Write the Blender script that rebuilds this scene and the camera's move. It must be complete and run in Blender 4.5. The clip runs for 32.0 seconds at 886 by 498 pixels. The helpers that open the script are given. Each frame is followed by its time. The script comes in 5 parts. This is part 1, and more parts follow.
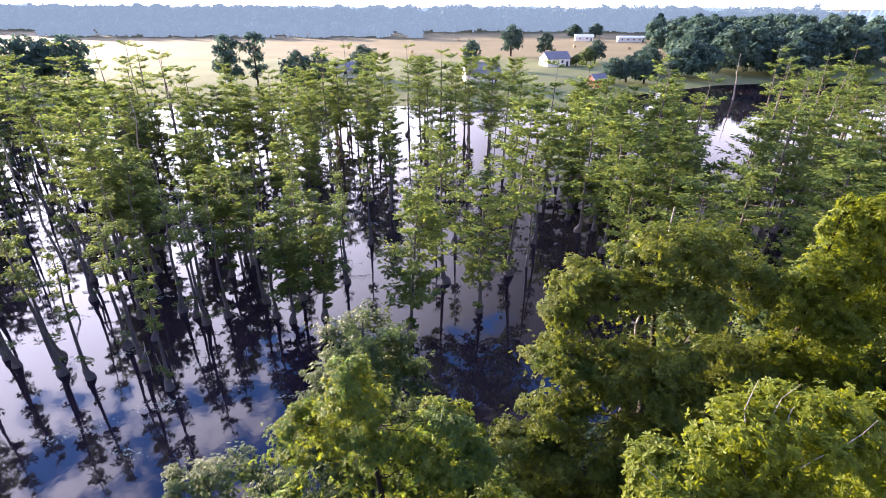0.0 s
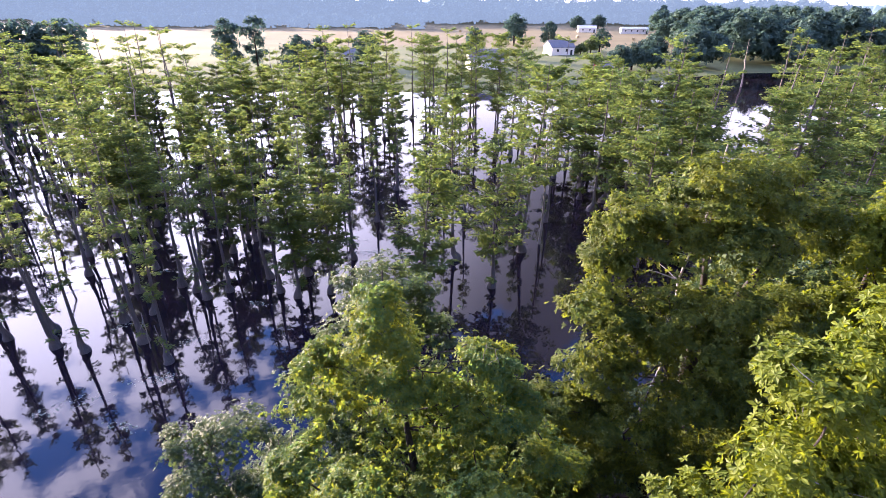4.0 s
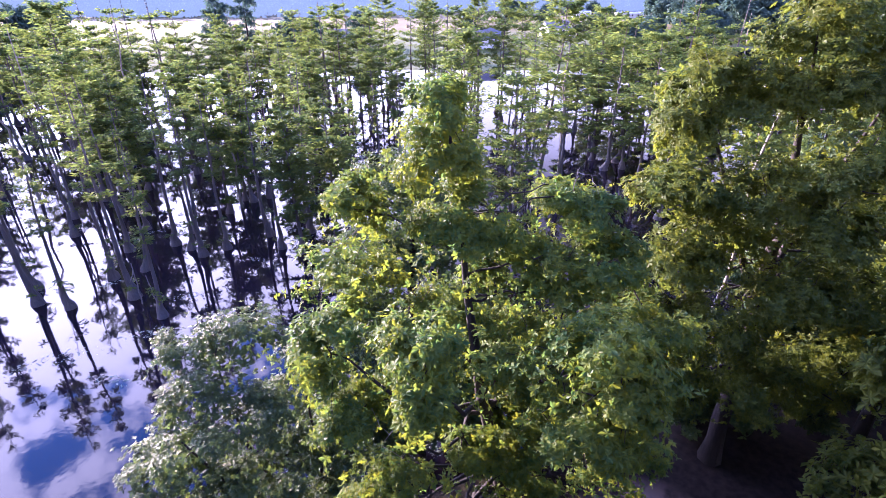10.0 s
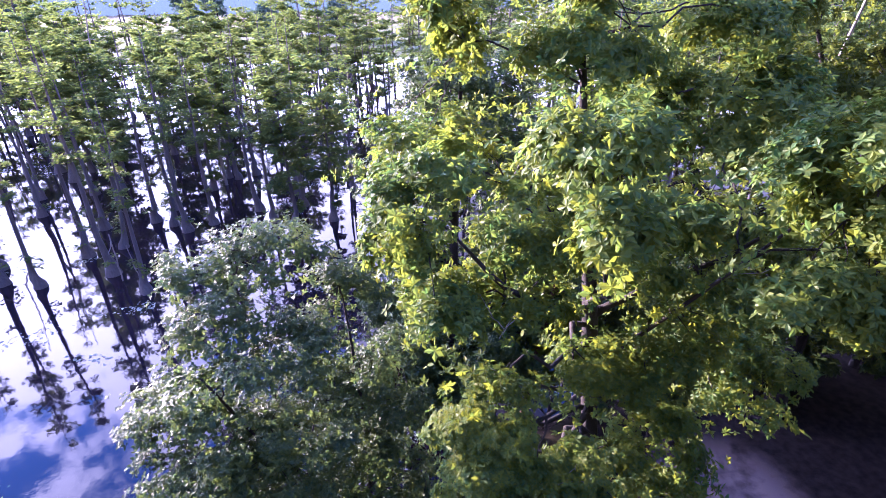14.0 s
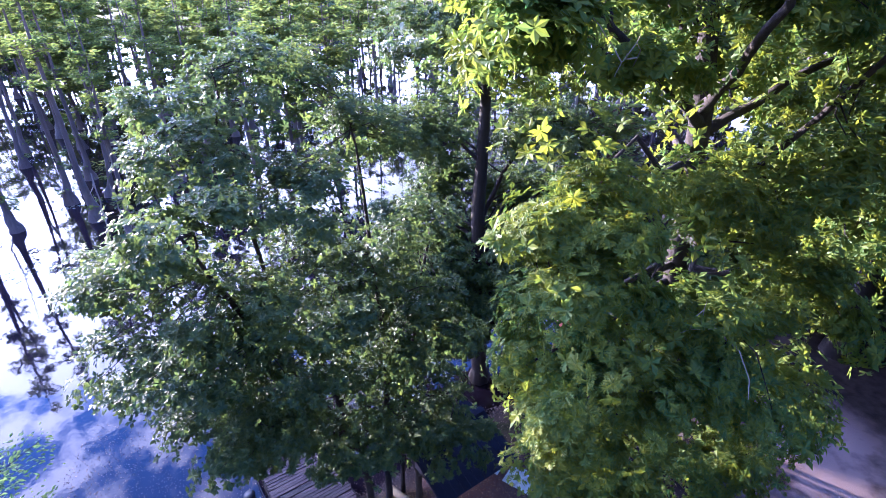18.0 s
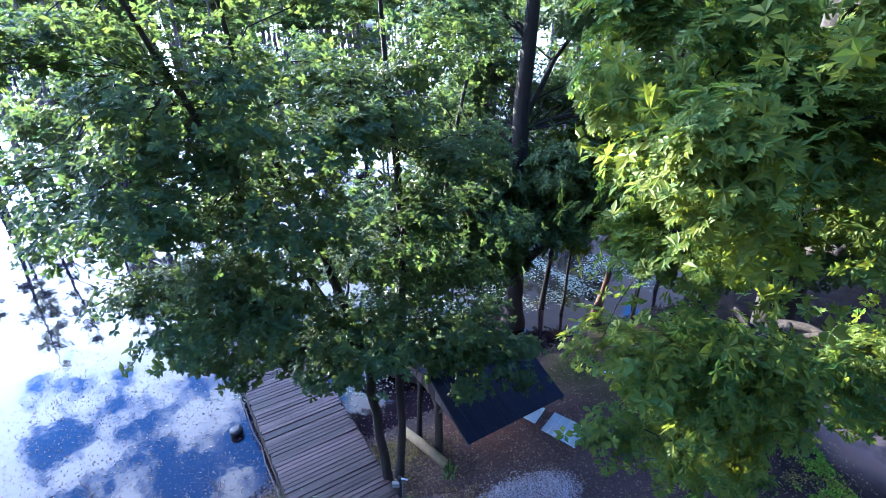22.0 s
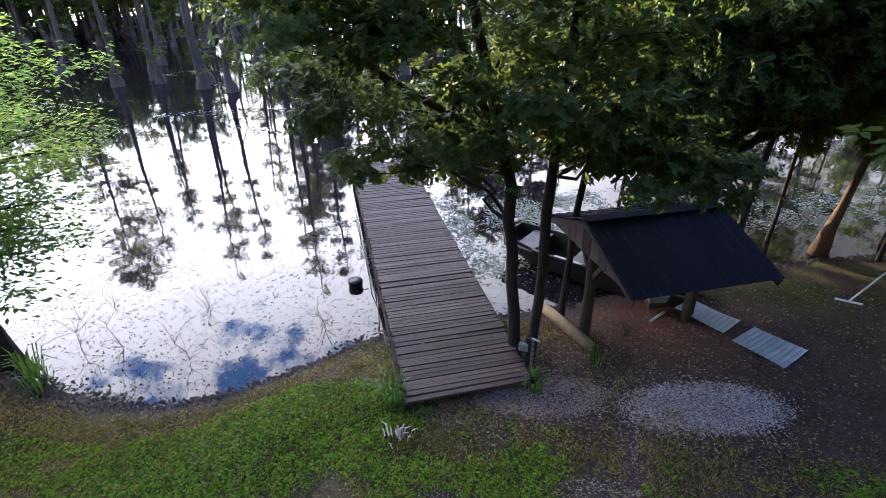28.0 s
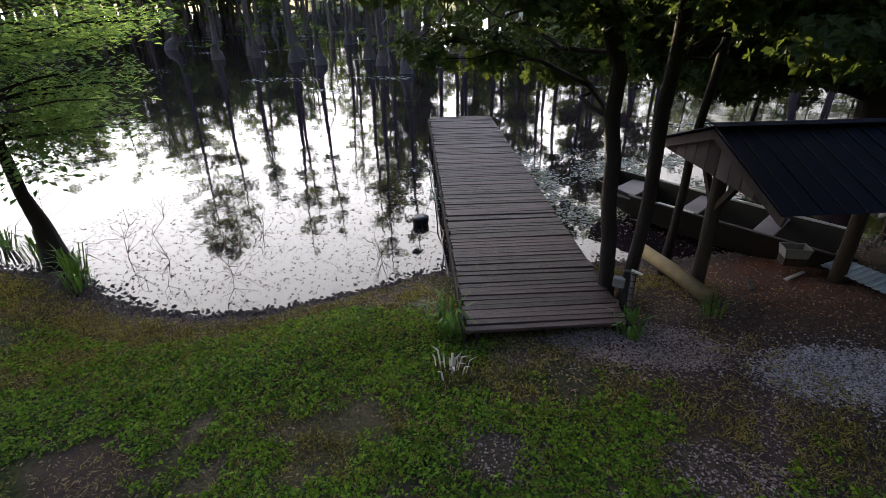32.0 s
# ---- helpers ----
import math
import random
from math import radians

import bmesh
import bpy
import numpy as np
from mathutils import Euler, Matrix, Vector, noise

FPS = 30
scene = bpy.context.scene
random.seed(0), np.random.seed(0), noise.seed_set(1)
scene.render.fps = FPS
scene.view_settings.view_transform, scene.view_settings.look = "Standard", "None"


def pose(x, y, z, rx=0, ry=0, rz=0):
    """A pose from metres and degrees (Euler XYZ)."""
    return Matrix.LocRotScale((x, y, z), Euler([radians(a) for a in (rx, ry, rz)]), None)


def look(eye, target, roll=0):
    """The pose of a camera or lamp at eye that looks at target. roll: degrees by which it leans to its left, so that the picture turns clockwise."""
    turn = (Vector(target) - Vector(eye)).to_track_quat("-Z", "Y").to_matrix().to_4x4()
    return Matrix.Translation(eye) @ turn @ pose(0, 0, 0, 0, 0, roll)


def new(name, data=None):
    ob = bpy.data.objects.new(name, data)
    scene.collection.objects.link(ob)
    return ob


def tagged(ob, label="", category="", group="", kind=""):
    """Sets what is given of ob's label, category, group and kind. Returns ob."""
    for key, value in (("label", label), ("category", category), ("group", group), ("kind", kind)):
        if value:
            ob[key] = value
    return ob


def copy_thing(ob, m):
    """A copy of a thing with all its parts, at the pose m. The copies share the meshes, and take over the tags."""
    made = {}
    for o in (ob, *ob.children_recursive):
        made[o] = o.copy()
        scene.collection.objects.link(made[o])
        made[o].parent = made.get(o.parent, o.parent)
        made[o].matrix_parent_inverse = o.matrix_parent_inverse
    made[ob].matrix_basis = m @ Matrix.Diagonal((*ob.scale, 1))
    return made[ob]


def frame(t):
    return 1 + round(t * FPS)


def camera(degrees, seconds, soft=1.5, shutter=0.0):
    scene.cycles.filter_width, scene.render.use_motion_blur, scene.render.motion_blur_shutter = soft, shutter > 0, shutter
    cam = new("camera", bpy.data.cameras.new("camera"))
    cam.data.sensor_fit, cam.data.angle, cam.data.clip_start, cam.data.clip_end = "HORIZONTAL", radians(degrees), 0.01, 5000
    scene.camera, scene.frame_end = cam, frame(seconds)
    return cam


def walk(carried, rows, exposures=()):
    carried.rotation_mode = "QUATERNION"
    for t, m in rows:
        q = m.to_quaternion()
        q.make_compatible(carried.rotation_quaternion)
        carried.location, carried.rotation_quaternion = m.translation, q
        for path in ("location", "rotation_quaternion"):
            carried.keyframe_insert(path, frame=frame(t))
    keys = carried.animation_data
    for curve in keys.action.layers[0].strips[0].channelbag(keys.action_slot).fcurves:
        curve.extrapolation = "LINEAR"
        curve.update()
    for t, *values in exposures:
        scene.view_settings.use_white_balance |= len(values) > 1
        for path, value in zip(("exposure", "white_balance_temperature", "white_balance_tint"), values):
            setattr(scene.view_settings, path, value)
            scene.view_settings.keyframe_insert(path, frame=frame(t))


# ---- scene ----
cam = camera(82.15, 32.0, 0.45)
PATH = [
    (0.0, pose(-0.890, -0.022, 27.314, 64.22, -0.22, 0.35)),
    (0.5, pose(-0.964, 0.223, 27.006, 64.12, -0.25, 0.34)),
    (1.0, pose(-1.044, 0.427, 26.706, 64.08, -0.31, 0.35)),
    (1.5, pose(-1.148, 0.562, 26.370, 63.98, -0.26, 0.34)),
    (2.0, pose(-1.271, 0.614, 26.038, 63.90, -0.25, 0.34)),
    (2.5, pose(-1.457, 0.679, 25.678, 63.83, -0.35, 0.36)),
    (3.0, pose(-1.676, 0.789, 25.276, 63.77, -0.42, 0.36)),
    (3.5, pose(-1.848, 0.872, 24.872, 63.74, -0.42, 0.39)),
    (5.5, pose(-2.458, 1.167, 23.236, 63.66, -0.35, -0.30)),
    (6.0, pose(-2.604, 1.224, 22.819, 63.63, -0.28, -0.81)),
    (6.5, pose(-2.758, 1.228, 22.399, 63.64, -0.33, -0.94)),
    (7.0, pose(-2.891, 1.221, 22.014, 63.48, -0.16, -0.91)),
    (7.5, pose(-3.009, 1.278, 21.621, 63.38, -0.04, -0.79)),
    (8.0, pose(-3.109, 1.389, 21.230, 63.30, 0.02, -0.64)),
    (8.5, pose(-3.200, 1.526, 20.834, 63.22, 0.11, 0.14)),
    (9.0, pose(-3.303, 1.719, 20.453, 63.15, 0.23, 0.78)),
    (9.5, pose(-3.439, 1.891, 20.052, 63.18, 0.24, 0.21)),
    (10.0, pose(-3.625, 2.070, 19.629, 63.18, 0.18, -0.58)),
    (10.5, pose(-3.873, 2.202, 19.232, 63.17, 0.27, -1.40)),
    (11.0, pose(-4.190, 2.311, 18.817, 63.26, 0.27, -2.11)),
    (11.5, pose(-4.512, 2.431, 18.411, 63.22, 0.40, -2.51)),
    (12.0, pose(-4.833, 2.600, 18.003, 63.13, 0.39, -2.67)),
    (12.5, pose(-5.141, 2.782, 17.561, 63.20, 0.51, -3.10)),
    (13.0, pose(-5.420, 3.006, 17.122, 63.17, 0.53, -3.34)),
    (13.5, pose(-5.646, 3.245, 16.701, 63.03, 0.74, -3.36)),
    (14.0, pose(-5.838, 3.409, 16.225, 63.11, 0.60, -3.56)),
    (14.5, pose(-5.985, 3.548, 15.748, 63.08, 0.47, -3.70)),
    (16.5, pose(-6.373, 4.090, 13.951, 62.69, 0.32, -4.10)),
    (17.0, pose(-6.446, 4.238, 13.476, 62.60, 0.28, -4.16)),
    (17.5, pose(-6.497, 4.381, 12.987, 62.54, 0.25, -4.01)),
    (18.0, pose(-6.554, 4.527, 12.525, 62.40, 0.17, -3.35)),
    (18.5, pose(-6.583, 4.670, 12.058, 62.28, 0.18, -1.74)),
    (19.0, pose(-6.612, 4.809, 11.587, 62.28, 0.41, -1.32)),
    (19.5, pose(-6.596, 4.972, 11.121, 62.44, 0.51, -0.92)),
    (20.0, pose(-6.593, 5.099, 10.658, 62.65, 0.21, 0.08)),
    (20.5, pose(-6.573, 5.205, 10.277, 62.92, -0.15, 1.79)),
    (21.0, pose(-6.594, 5.382, 9.900, 62.97, -0.26, 1.12)),
    (21.5, pose(-6.624, 5.528, 9.544, 62.77, -0.30, -1.11)),
    (22.0, pose(-6.616, 5.631, 9.205, 62.56, -0.29, 0.23)),
    (22.5, pose(-6.611, 5.681, 8.858, 62.57, 0.07, 1.95)),
    (23.0, pose(-6.574, 5.706, 8.504, 62.82, 0.46, 4.01)),
    (23.5, pose(-6.562, 5.741, 8.211, 62.87, 0.81, 7.01)),
    (24.0, pose(-6.577, 5.782, 7.938, 62.77, 0.84, 9.54)),
    (24.5, pose(-6.598, 5.761, 7.686, 62.74, 0.91, 11.74)),
    (25.0, pose(-6.575, 5.759, 7.357, 63.06, 1.08, 13.80)),
    (25.5, pose(-6.570, 5.799, 7.045, 63.14, 1.19, 14.70)),
    (27.5, pose(-6.602, 6.039, 5.804, 62.67, 0.59, 16.35)),
    (28.0, pose(-6.595, 6.093, 5.495, 62.84, 0.67, 19.15)),
    (28.5, pose(-6.595, 6.166, 5.180, 63.07, 0.79, 21.96)),
    (29.0, pose(-6.605, 6.205, 4.918, 63.13, 1.05, 24.90)),
    (29.5, pose(-6.623, 6.237, 4.655, 63.21, 1.18, 27.30)),
    (30.0, pose(-6.656, 6.260, 4.387, 63.27, 1.13, 28.30)),
    (30.5, pose(-6.704, 6.305, 4.144, 63.24, 1.06, 28.41)),
    (31.0, pose(-6.743, 6.403, 3.932, 63.30, 0.97, 28.53)),
    (31.5, pose(-6.780, 6.541, 3.824, 63.36, 0.79, 28.61)),
    (32.0, pose(-6.808, 6.704, 3.792, 63.37, 0.76, 28.67)),
]
EXPOSURE = [(0, 2.85, 5750, 32), (10, 3.2, 5020, 53), (14, 3.4, 4850, 57), (17, 3.55, 4750, 57), (18, 3.65, 4600, 43), (19, 3.85, 4220, 15), (22, 3.95, 4480, 16), (25, 3.75, 5350, 19), (28, 3.2, 5850, 16), (30, 2.75, 6150, 13), (32, 2.35, 6500, 11)]
walk(cam, PATH, EXPOSURE)

# ---- world and sun: a low morning sun ahead to the left ----
SUN_AZ, SUN_EL = -50.0, 7.6
CLOUD = (0.7, 11.0)  # brightness of the cloud away from the sun and towards it
world = bpy.data.worlds.new("world")
scene.world = world
world.use_nodes = True
wn, wl = world.node_tree.nodes, world.node_tree.links
wbg = wn["Background"]
sky = wn.new("ShaderNodeTexSky")
sky.sky_type = "NISHITA"
sky.sun_disc = False
sky.sun_elevation = radians(SUN_EL)
sky.sun_rotation = radians(SUN_AZ)
sky.air_density, sky.dust_density, sky.ozone_density = 1.3, 0.5, 5.0
# broken small clouds above, closing to one pale bank near the horizon; brightest towards the low sun
wco = wn.new("ShaderNodeTexCoord")


def wnode(kind, *ins):
    x = wn.new(kind)
    for k, v in enumerate(ins):
        if v is None:
            continue
        if isinstance(v, bpy.types.NodeSocket):
            wl.new(v, x.inputs[k])
        else:
            x.inputs[k].default_value = v
    return x


def wrange(value, lo, hi, a, b):
    x = wnode("ShaderNodeMapRange", value, lo, hi, a, b)
    x.interpolation_type = "SMOOTHSTEP"
    return x.outputs[0]


def wmath(op, a, b):
    x = wnode("ShaderNodeMath", a, b)
    x.operation = op
    return x.outputs[0]


wsep = wnode("ShaderNodeSeparateXYZ", wco.outputs["Generated"])
wdot = wn.new("ShaderNodeVectorMath")
wdot.operation = "DOT_PRODUCT"
wdot.inputs[1].default_value = (math.sin(radians(SUN_AZ)) * math.cos(radians(SUN_EL)), math.cos(radians(SUN_AZ)) * math.cos(radians(SUN_EL)), math.sin(radians(SUN_EL)))
wl.new(wco.outputs["Generated"], wdot.inputs[0])
wmap = wn.new("ShaderNodeMapping")
wmap.inputs["Scale"].default_value = (2.6, 2.6, 3.6)
wl.new(wco.outputs["Generated"], wmap.inputs["Vector"])
wnoise = wnode("ShaderNodeTexNoise", wmap.outputs[0])
wnoise.inputs["Scale"].default_value, wnoise.inputs["Detail"].default_value, wnoise.inputs["Roughness"].default_value = 4.2, 9, 0.62
wbank = wrange(wsep.outputs["Z"], 0.63, 0.44, 0.0, 0.3)
wcover = wrange(wmath("ADD", wnoise.outputs["Fac"], wbank), 0.47, 0.6, 0.0, 1.0)
wbright = wrange(wdot.outputs["Value"], 0.45, 1.0, *CLOUD)
wbright = wmath("MAXIMUM", wbright, wrange(wsep.outputs["Z"], 0.42, 0.15, 0.0, 3.2))
wcloud = wn.new("ShaderNodeVectorMath")
wcloud.operation = "SCALE"
wcloud.inputs[0].default_value = (0.97, 0.95, 0.97)
wl.new(wbright, wcloud.inputs["Scale"])
wblue = wn.new("ShaderNodeVectorMath")
wblue.operation = "MULTIPLY"
wblue.inputs[1].default_value = (1.1, 1.2, 1.4)
wl.new(sky.outputs[0], wblue.inputs[0])
wmix = wnode("ShaderNodeMixRGB", wcover, wblue.outputs[0], wcloud.outputs[0])
wl.new(wmix.outputs[0], wbg.inputs["Color"])
wbg.inputs["Strength"].default_value = 0.15

sun = new("sun", bpy.data.lights.new("sun", "SUN"))
sun.data.energy, sun.data.angle, sun.data.color = 5.0, radians(0.6), (1.0, 0.8, 0.46)
sun.matrix_world = look((0, 0, 0), (math.sin(radians(-SUN_AZ)) * math.cos(radians(SUN_EL)), -math.cos(radians(SUN_AZ)) * math.cos(radians(SUN_EL)), -math.sin(radians(SUN_EL))))


# ---- materials ----
def mat(name, col, col2=None, rough=0.7, scale=4.0, fine=40.0, bump=0.15, metal=0.0, translucent=0.0, island=False, stretch=None, stain=None, spec=0.4, own=0.55):
    """A procedural surface: two tones mixed by a coarse and a fine noise, with relief."""
    m = bpy.data.materials.new(name)
    m.use_nodes = True
    n, l = m.node_tree.nodes, m.node_tree.links
    p = n["Principled BSDF"]
    col2 = col2 or tuple(c * 0.6 for c in col)
    co = n.new("ShaderNodeTexCoord")
    mp = n.new("ShaderNodeMapping")
    mp.inputs["Scale"].default_value = stretch or (1, 1, 1)
    l.new(co.outputs["Object"], mp.inputs["Vector"])
    a, b = n.new("ShaderNodeTexNoise"), n.new("ShaderNodeTexNoise")
    a.inputs["Scale"].default_value, b.inputs["Scale"].default_value = scale, fine
    a.inputs["Detail"].default_value, b.inputs["Detail"].default_value = 5, 4
    l.new(mp.outputs[0], a.inputs["Vector"]), l.new(mp.outputs[0], b.inputs["Vector"])
    add = n.new("ShaderNodeMath")
    add.operation = "MULTIPLY_ADD"
    add.inputs[1].default_value = 0.55
    l.new(a.outputs["Fac"], add.inputs[0])
    half = n.new("ShaderNodeMath")
    half.operation = "MULTIPLY"
    half.inputs[1].default_value = 0.45
    l.new(b.outputs["Fac"], half.inputs[0]), l.new(half.outputs[0], add.inputs[2])
    last = add.outputs[0]
    if island:
        g = n.new("ShaderNodeNewGeometry") if island == "island" else n.new("ShaderNodeObjectInfo")
        out = g.outputs["Random Per Island"] if island == "island" else g.outputs["Random"]
        w = n.new("ShaderNodeMath")
        w.operation = "MULTIPLY_ADD"
        w.inputs[1].default_value = own
        l.new(out, w.inputs[0])
        sc = n.new("ShaderNodeMath")
        sc.operation = "MULTIPLY"
        sc.inputs[1].default_value = 1.1 - own
        l.new(last, sc.inputs[0]), l.new(sc.outputs[0], w.inputs[2])
        last = w.outputs[0]
    r = n.new("ShaderNodeValToRGB")
    r.color_ramp.elements[0].position, r.color_ramp.elements[1].position = 0.3, 0.72
    r.color_ramp.elements[0].color, r.color_ramp.elements[1].color = (*col2, 1), (*col, 1)
    if stain:
        e = r.color_ramp.elements.new(0.5)
        e.color = (*stain, 1)
    l.new(last, r.inputs["Fac"]), l.new(r.outputs["Color"], p.inputs["Base Color"])
    p.inputs["Roughness"].default_value, p.inputs["Metallic"].default_value = rough, metal
    p.inputs["Specular IOR Level"].default_value = spec
    if bump:
        bp = n.new("ShaderNodeBump")
        bp.inputs["Strength"].default_value, bp.inputs["Distance"].default_value = bump, 0.05
        l.new(last if not island else add.outputs[0], bp.inputs["Height"]), l.new(bp.outputs[0], p.inputs["Normal"])
    if translucent:
        tr = n.new("ShaderNodeBsdfTranslucent")
        hs = n.new("ShaderNodeHueSaturation")
        hs.inputs["Hue"].default_value, hs.inputs["Value"].default_value, hs.inputs["Saturation"].default_value = 0.487, 1.8, 1.1
        l.new(r.outputs["Color"], hs.inputs["Color"]), l.new(hs.outputs[0], tr.inputs["Color"])
        mx = n.new("ShaderNodeMixShader")
        mx.inputs[0].default_value = translucent
        l.new(p.outputs[0], mx.inputs[1]), l.new(tr.outputs[0], mx.inputs[2])
        l.new(mx.outputs[0], n["Material Output"].inputs["Surface"])
    return m


M_oak = mat("oak_leaf", (0.135, 0.155, 0.016), (0.028, 0.088, 0.032), 0.5, 0.7, 6, 0, translucent=0.48, spec=0.15, island="island", own=0.18)
M_oakdark = mat("dark_oak_leaf", (0.113, 0.13, 0.016), (0.034, 0.066, 0.018), 0.5, 0.7, 6, 0, translucent=0.46, spec=0.15, island="island", own=0.18)
M_maple = mat("maple_leaf", (0.08, 0.108, 0.026), (0.022, 0.052, 0.022), 0.5, 0.7, 6, 0, translucent=0.4, spec=0.25, island="island", own=0.24)
M_bright = mat("bright_leaf", (0.135, 0.16, 0.013), (0.055, 0.085, 0.012), 0.5, 0.7, 6, 0, translucent=0.5, spec=0.15, island="island", own=0.18)
M_cyp = mat("cypress_leaf", (0.13, 0.168, 0.04), (0.046, 0.088, 0.03), 0.6, 0.4, 4, 0, translucent=0.5, spec=0.08, island="island", own=0.34)
M_lone = mat("young_cypress_leaf", (0.2, 0.29, 0.09), (0.085, 0.16, 0.055), 0.6, 0.4, 4, 0, translucent=0.55, spec=0.08, island="island")
# distance haze is mixed into this bluish leaf colour
M_far = mat("hazed_far_leaf", (0.066, 0.105, 0.078), (0.028, 0.056, 0.048), 0.75, 0.05, 0.6, 0, translucent=0.25, island="island", own=0.12, spec=0.1)
M_bark = mat("oak_bark", (0.032, 0.022, 0.018), (0.009, 0.0065, 0.006), 0.9, 3, 30, 0.8, stretch=(4, 4, 0.7))
M_cybark = mat("cypress_bark", (0.15, 0.13, 0.125), (0.055, 0.047, 0.045), 0.9, 2, 25, 0.6, stretch=(5, 5, 0.4))
M_redbark = mat("wet_cypress_bark", (0.11, 0.05, 0.026), (0.04, 0.02, 0.013), 0.85, 2, 25, 0.6, stretch=(5, 5, 0.4))
M_dead = mat("dead_wood", (0.28, 0.25, 0.21), (0.12, 0.1, 0.085), 0.9, 3, 30, 0.4, stretch=(3, 3, 0.5))
M_plank = mat("weathered_plank", (0.07, 0.041, 0.041), (0.016, 0.009, 0.0088), 0.6, 1.3, 14, 0.4, island="object", stretch=(1, 14, 14), stain=(0.034, 0.02, 0.018), own=0.34, spec=0.3)
M_post = mat("old_post", (0.058, 0.044, 0.034), (0.016, 0.012, 0.009), 0.9, 2, 24, 0.5, stretch=(5, 5, 0.6), spec=0.2)
M_board = mat("gable_board", (0.085, 0.066, 0.064), (0.028, 0.021, 0.02), 0.9, 2, 24, 0.3, stretch=(6, 6, 0.8), island="object", spec=0.2)
M_log = mat("pale_log", (0.3, 0.22, 0.1), (0.15, 0.1, 0.05), 0.75, 2, 20, 0.3, stretch=(4, 4, 0.6))
M_roof = mat("dark_metal_roof", (0.009, 0.011, 0.024), (0.005, 0.006, 0.012), 0.75, 1.2, 20, 0.1, spec=0.15)
M_rib = mat("worn_roof_rib", (0.012, 0.014, 0.027), (0.005, 0.006, 0.012), 0.7, 2.0, 20, 0.1, spec=0.15)
M_sheet = mat("galvanised_sheet", (0.7, 0.76, 0.78), (0.42, 0.46, 0.48), 0.45, 2.5, 30, 0.1, metal=0.15)
M_white = mat("white_plastic", (0.8, 0.8, 0.78), (0.6, 0.6, 0.58), 0.45, 3, 40, 0.05)
M_black = mat("black_plastic", (0.02, 0.02, 0.022), (0.01, 0.01, 0.01), 0.5, 5, 40, 0.05)
M_grey = mat("grey_plastic", (0.2, 0.2, 0.2), (0.12, 0.12, 0.12), 0.6, 5, 40, 0.05)
M_boat = mat("boat_hull", (0.034, 0.028, 0.024), (0.013, 0.011, 0.01), 0.6, 3, 30, 0.1, metal=0.1)
M_seat = mat("boat_bench", (0.2, 0.17, 0.18), (0.1, 0.085, 0.09), 0.6, 3, 30, 0.1)
# sky sheen on the boat rails as a pale tone; also one scrap stick
M_strip = mat("pale_scrap_and_rail_sheen", (0.6, 0.56, 0.52), (0.35, 0.32, 0.3), 0.5, 3, 30, 0.1)
M_blade = mat("grass_blade", (0.27, 0.23, 0.055), (0.06, 0.06, 0.016), 0.65, 0.75, 7, 0, translucent=0.3, spec=0.1, island="island")
M_clover = mat("clover_leaf", (0.185, 0.29, 0.024), (0.026, 0.075, 0.008), 0.6, 0.9, 7, 0, translucent=0.3, spec=0.1, island="island")
M_straw = mat("dry_grass", (0.36, 0.26, 0.11), (0.085, 0.055, 0.026), 0.8, 0.9, 5, 0, translucent=0.2, spec=0.1, island="island")
M_iris = mat("iris_leaf", (0.09, 0.17, 0.035), (0.035, 0.085, 0.02), 0.45, 2, 20, 0, translucent=0.35, island="island")
M_litter = mat("leaf_litter", (0.3, 0.2, 0.12), (0.1, 0.06, 0.04), 0.85, 3, 20, 0, island="island")
M_gravel = mat("gravel", (0.45, 0.385, 0.385), (0.12, 0.095, 0.098), 0.85, 3, 30, 0.1, island="island")
M_tan = mat("tan_gravel", (0.36, 0.25, 0.22), (0.085, 0.052, 0.046), 0.85, 3, 30, 0.1, island="island")
M_pale = mat("withered_blade", (0.5, 0.46, 0.4), (0.3, 0.26, 0.2), 0.6, 2, 20, 0, translucent=0.3, island="island")
M_weed = mat("floating_weed", (0.24, 0.26, 0.18), (0.07, 0.085, 0.055), 0.6, 3, 20, 0, island="island")
M_mud = mat("mud_clod", (0.08, 0.047, 0.038), (0.024, 0.015, 0.013), 0.7, 3, 20, 0.3, island="island")
M_wall = mat("white_siding", (0.75, 0.74, 0.72), (0.62, 0.6, 0.58), 0.7, 0.5, 8, 0.05)
M_red = mat("red_barn_board", (0.3, 0.07, 0.06), (0.16, 0.04, 0.04), 0.8, 0.6, 8, 0.1)
M_shingle = mat("grey_shingle", (0.2, 0.2, 0.22), (0.12, 0.12, 0.13), 0.8, 0.8, 10, 0.2)
M_pane = mat("dark_window", (0.05, 0.06, 0.07), (0.03, 0.03, 0.04), 0.15, 1, 5, 0)
M_hay = mat("hay_bale", (0.42, 0.34, 0.18), (0.25, 0.19, 0.1), 0.9, 1, 12, 0.4)
M_redleaf = mat("dead_leaf", (0.5, 0.2, 0.14), (0.3, 0.1, 0.07), 0.7, 3, 20, 0, translucent=0.3, island="island")


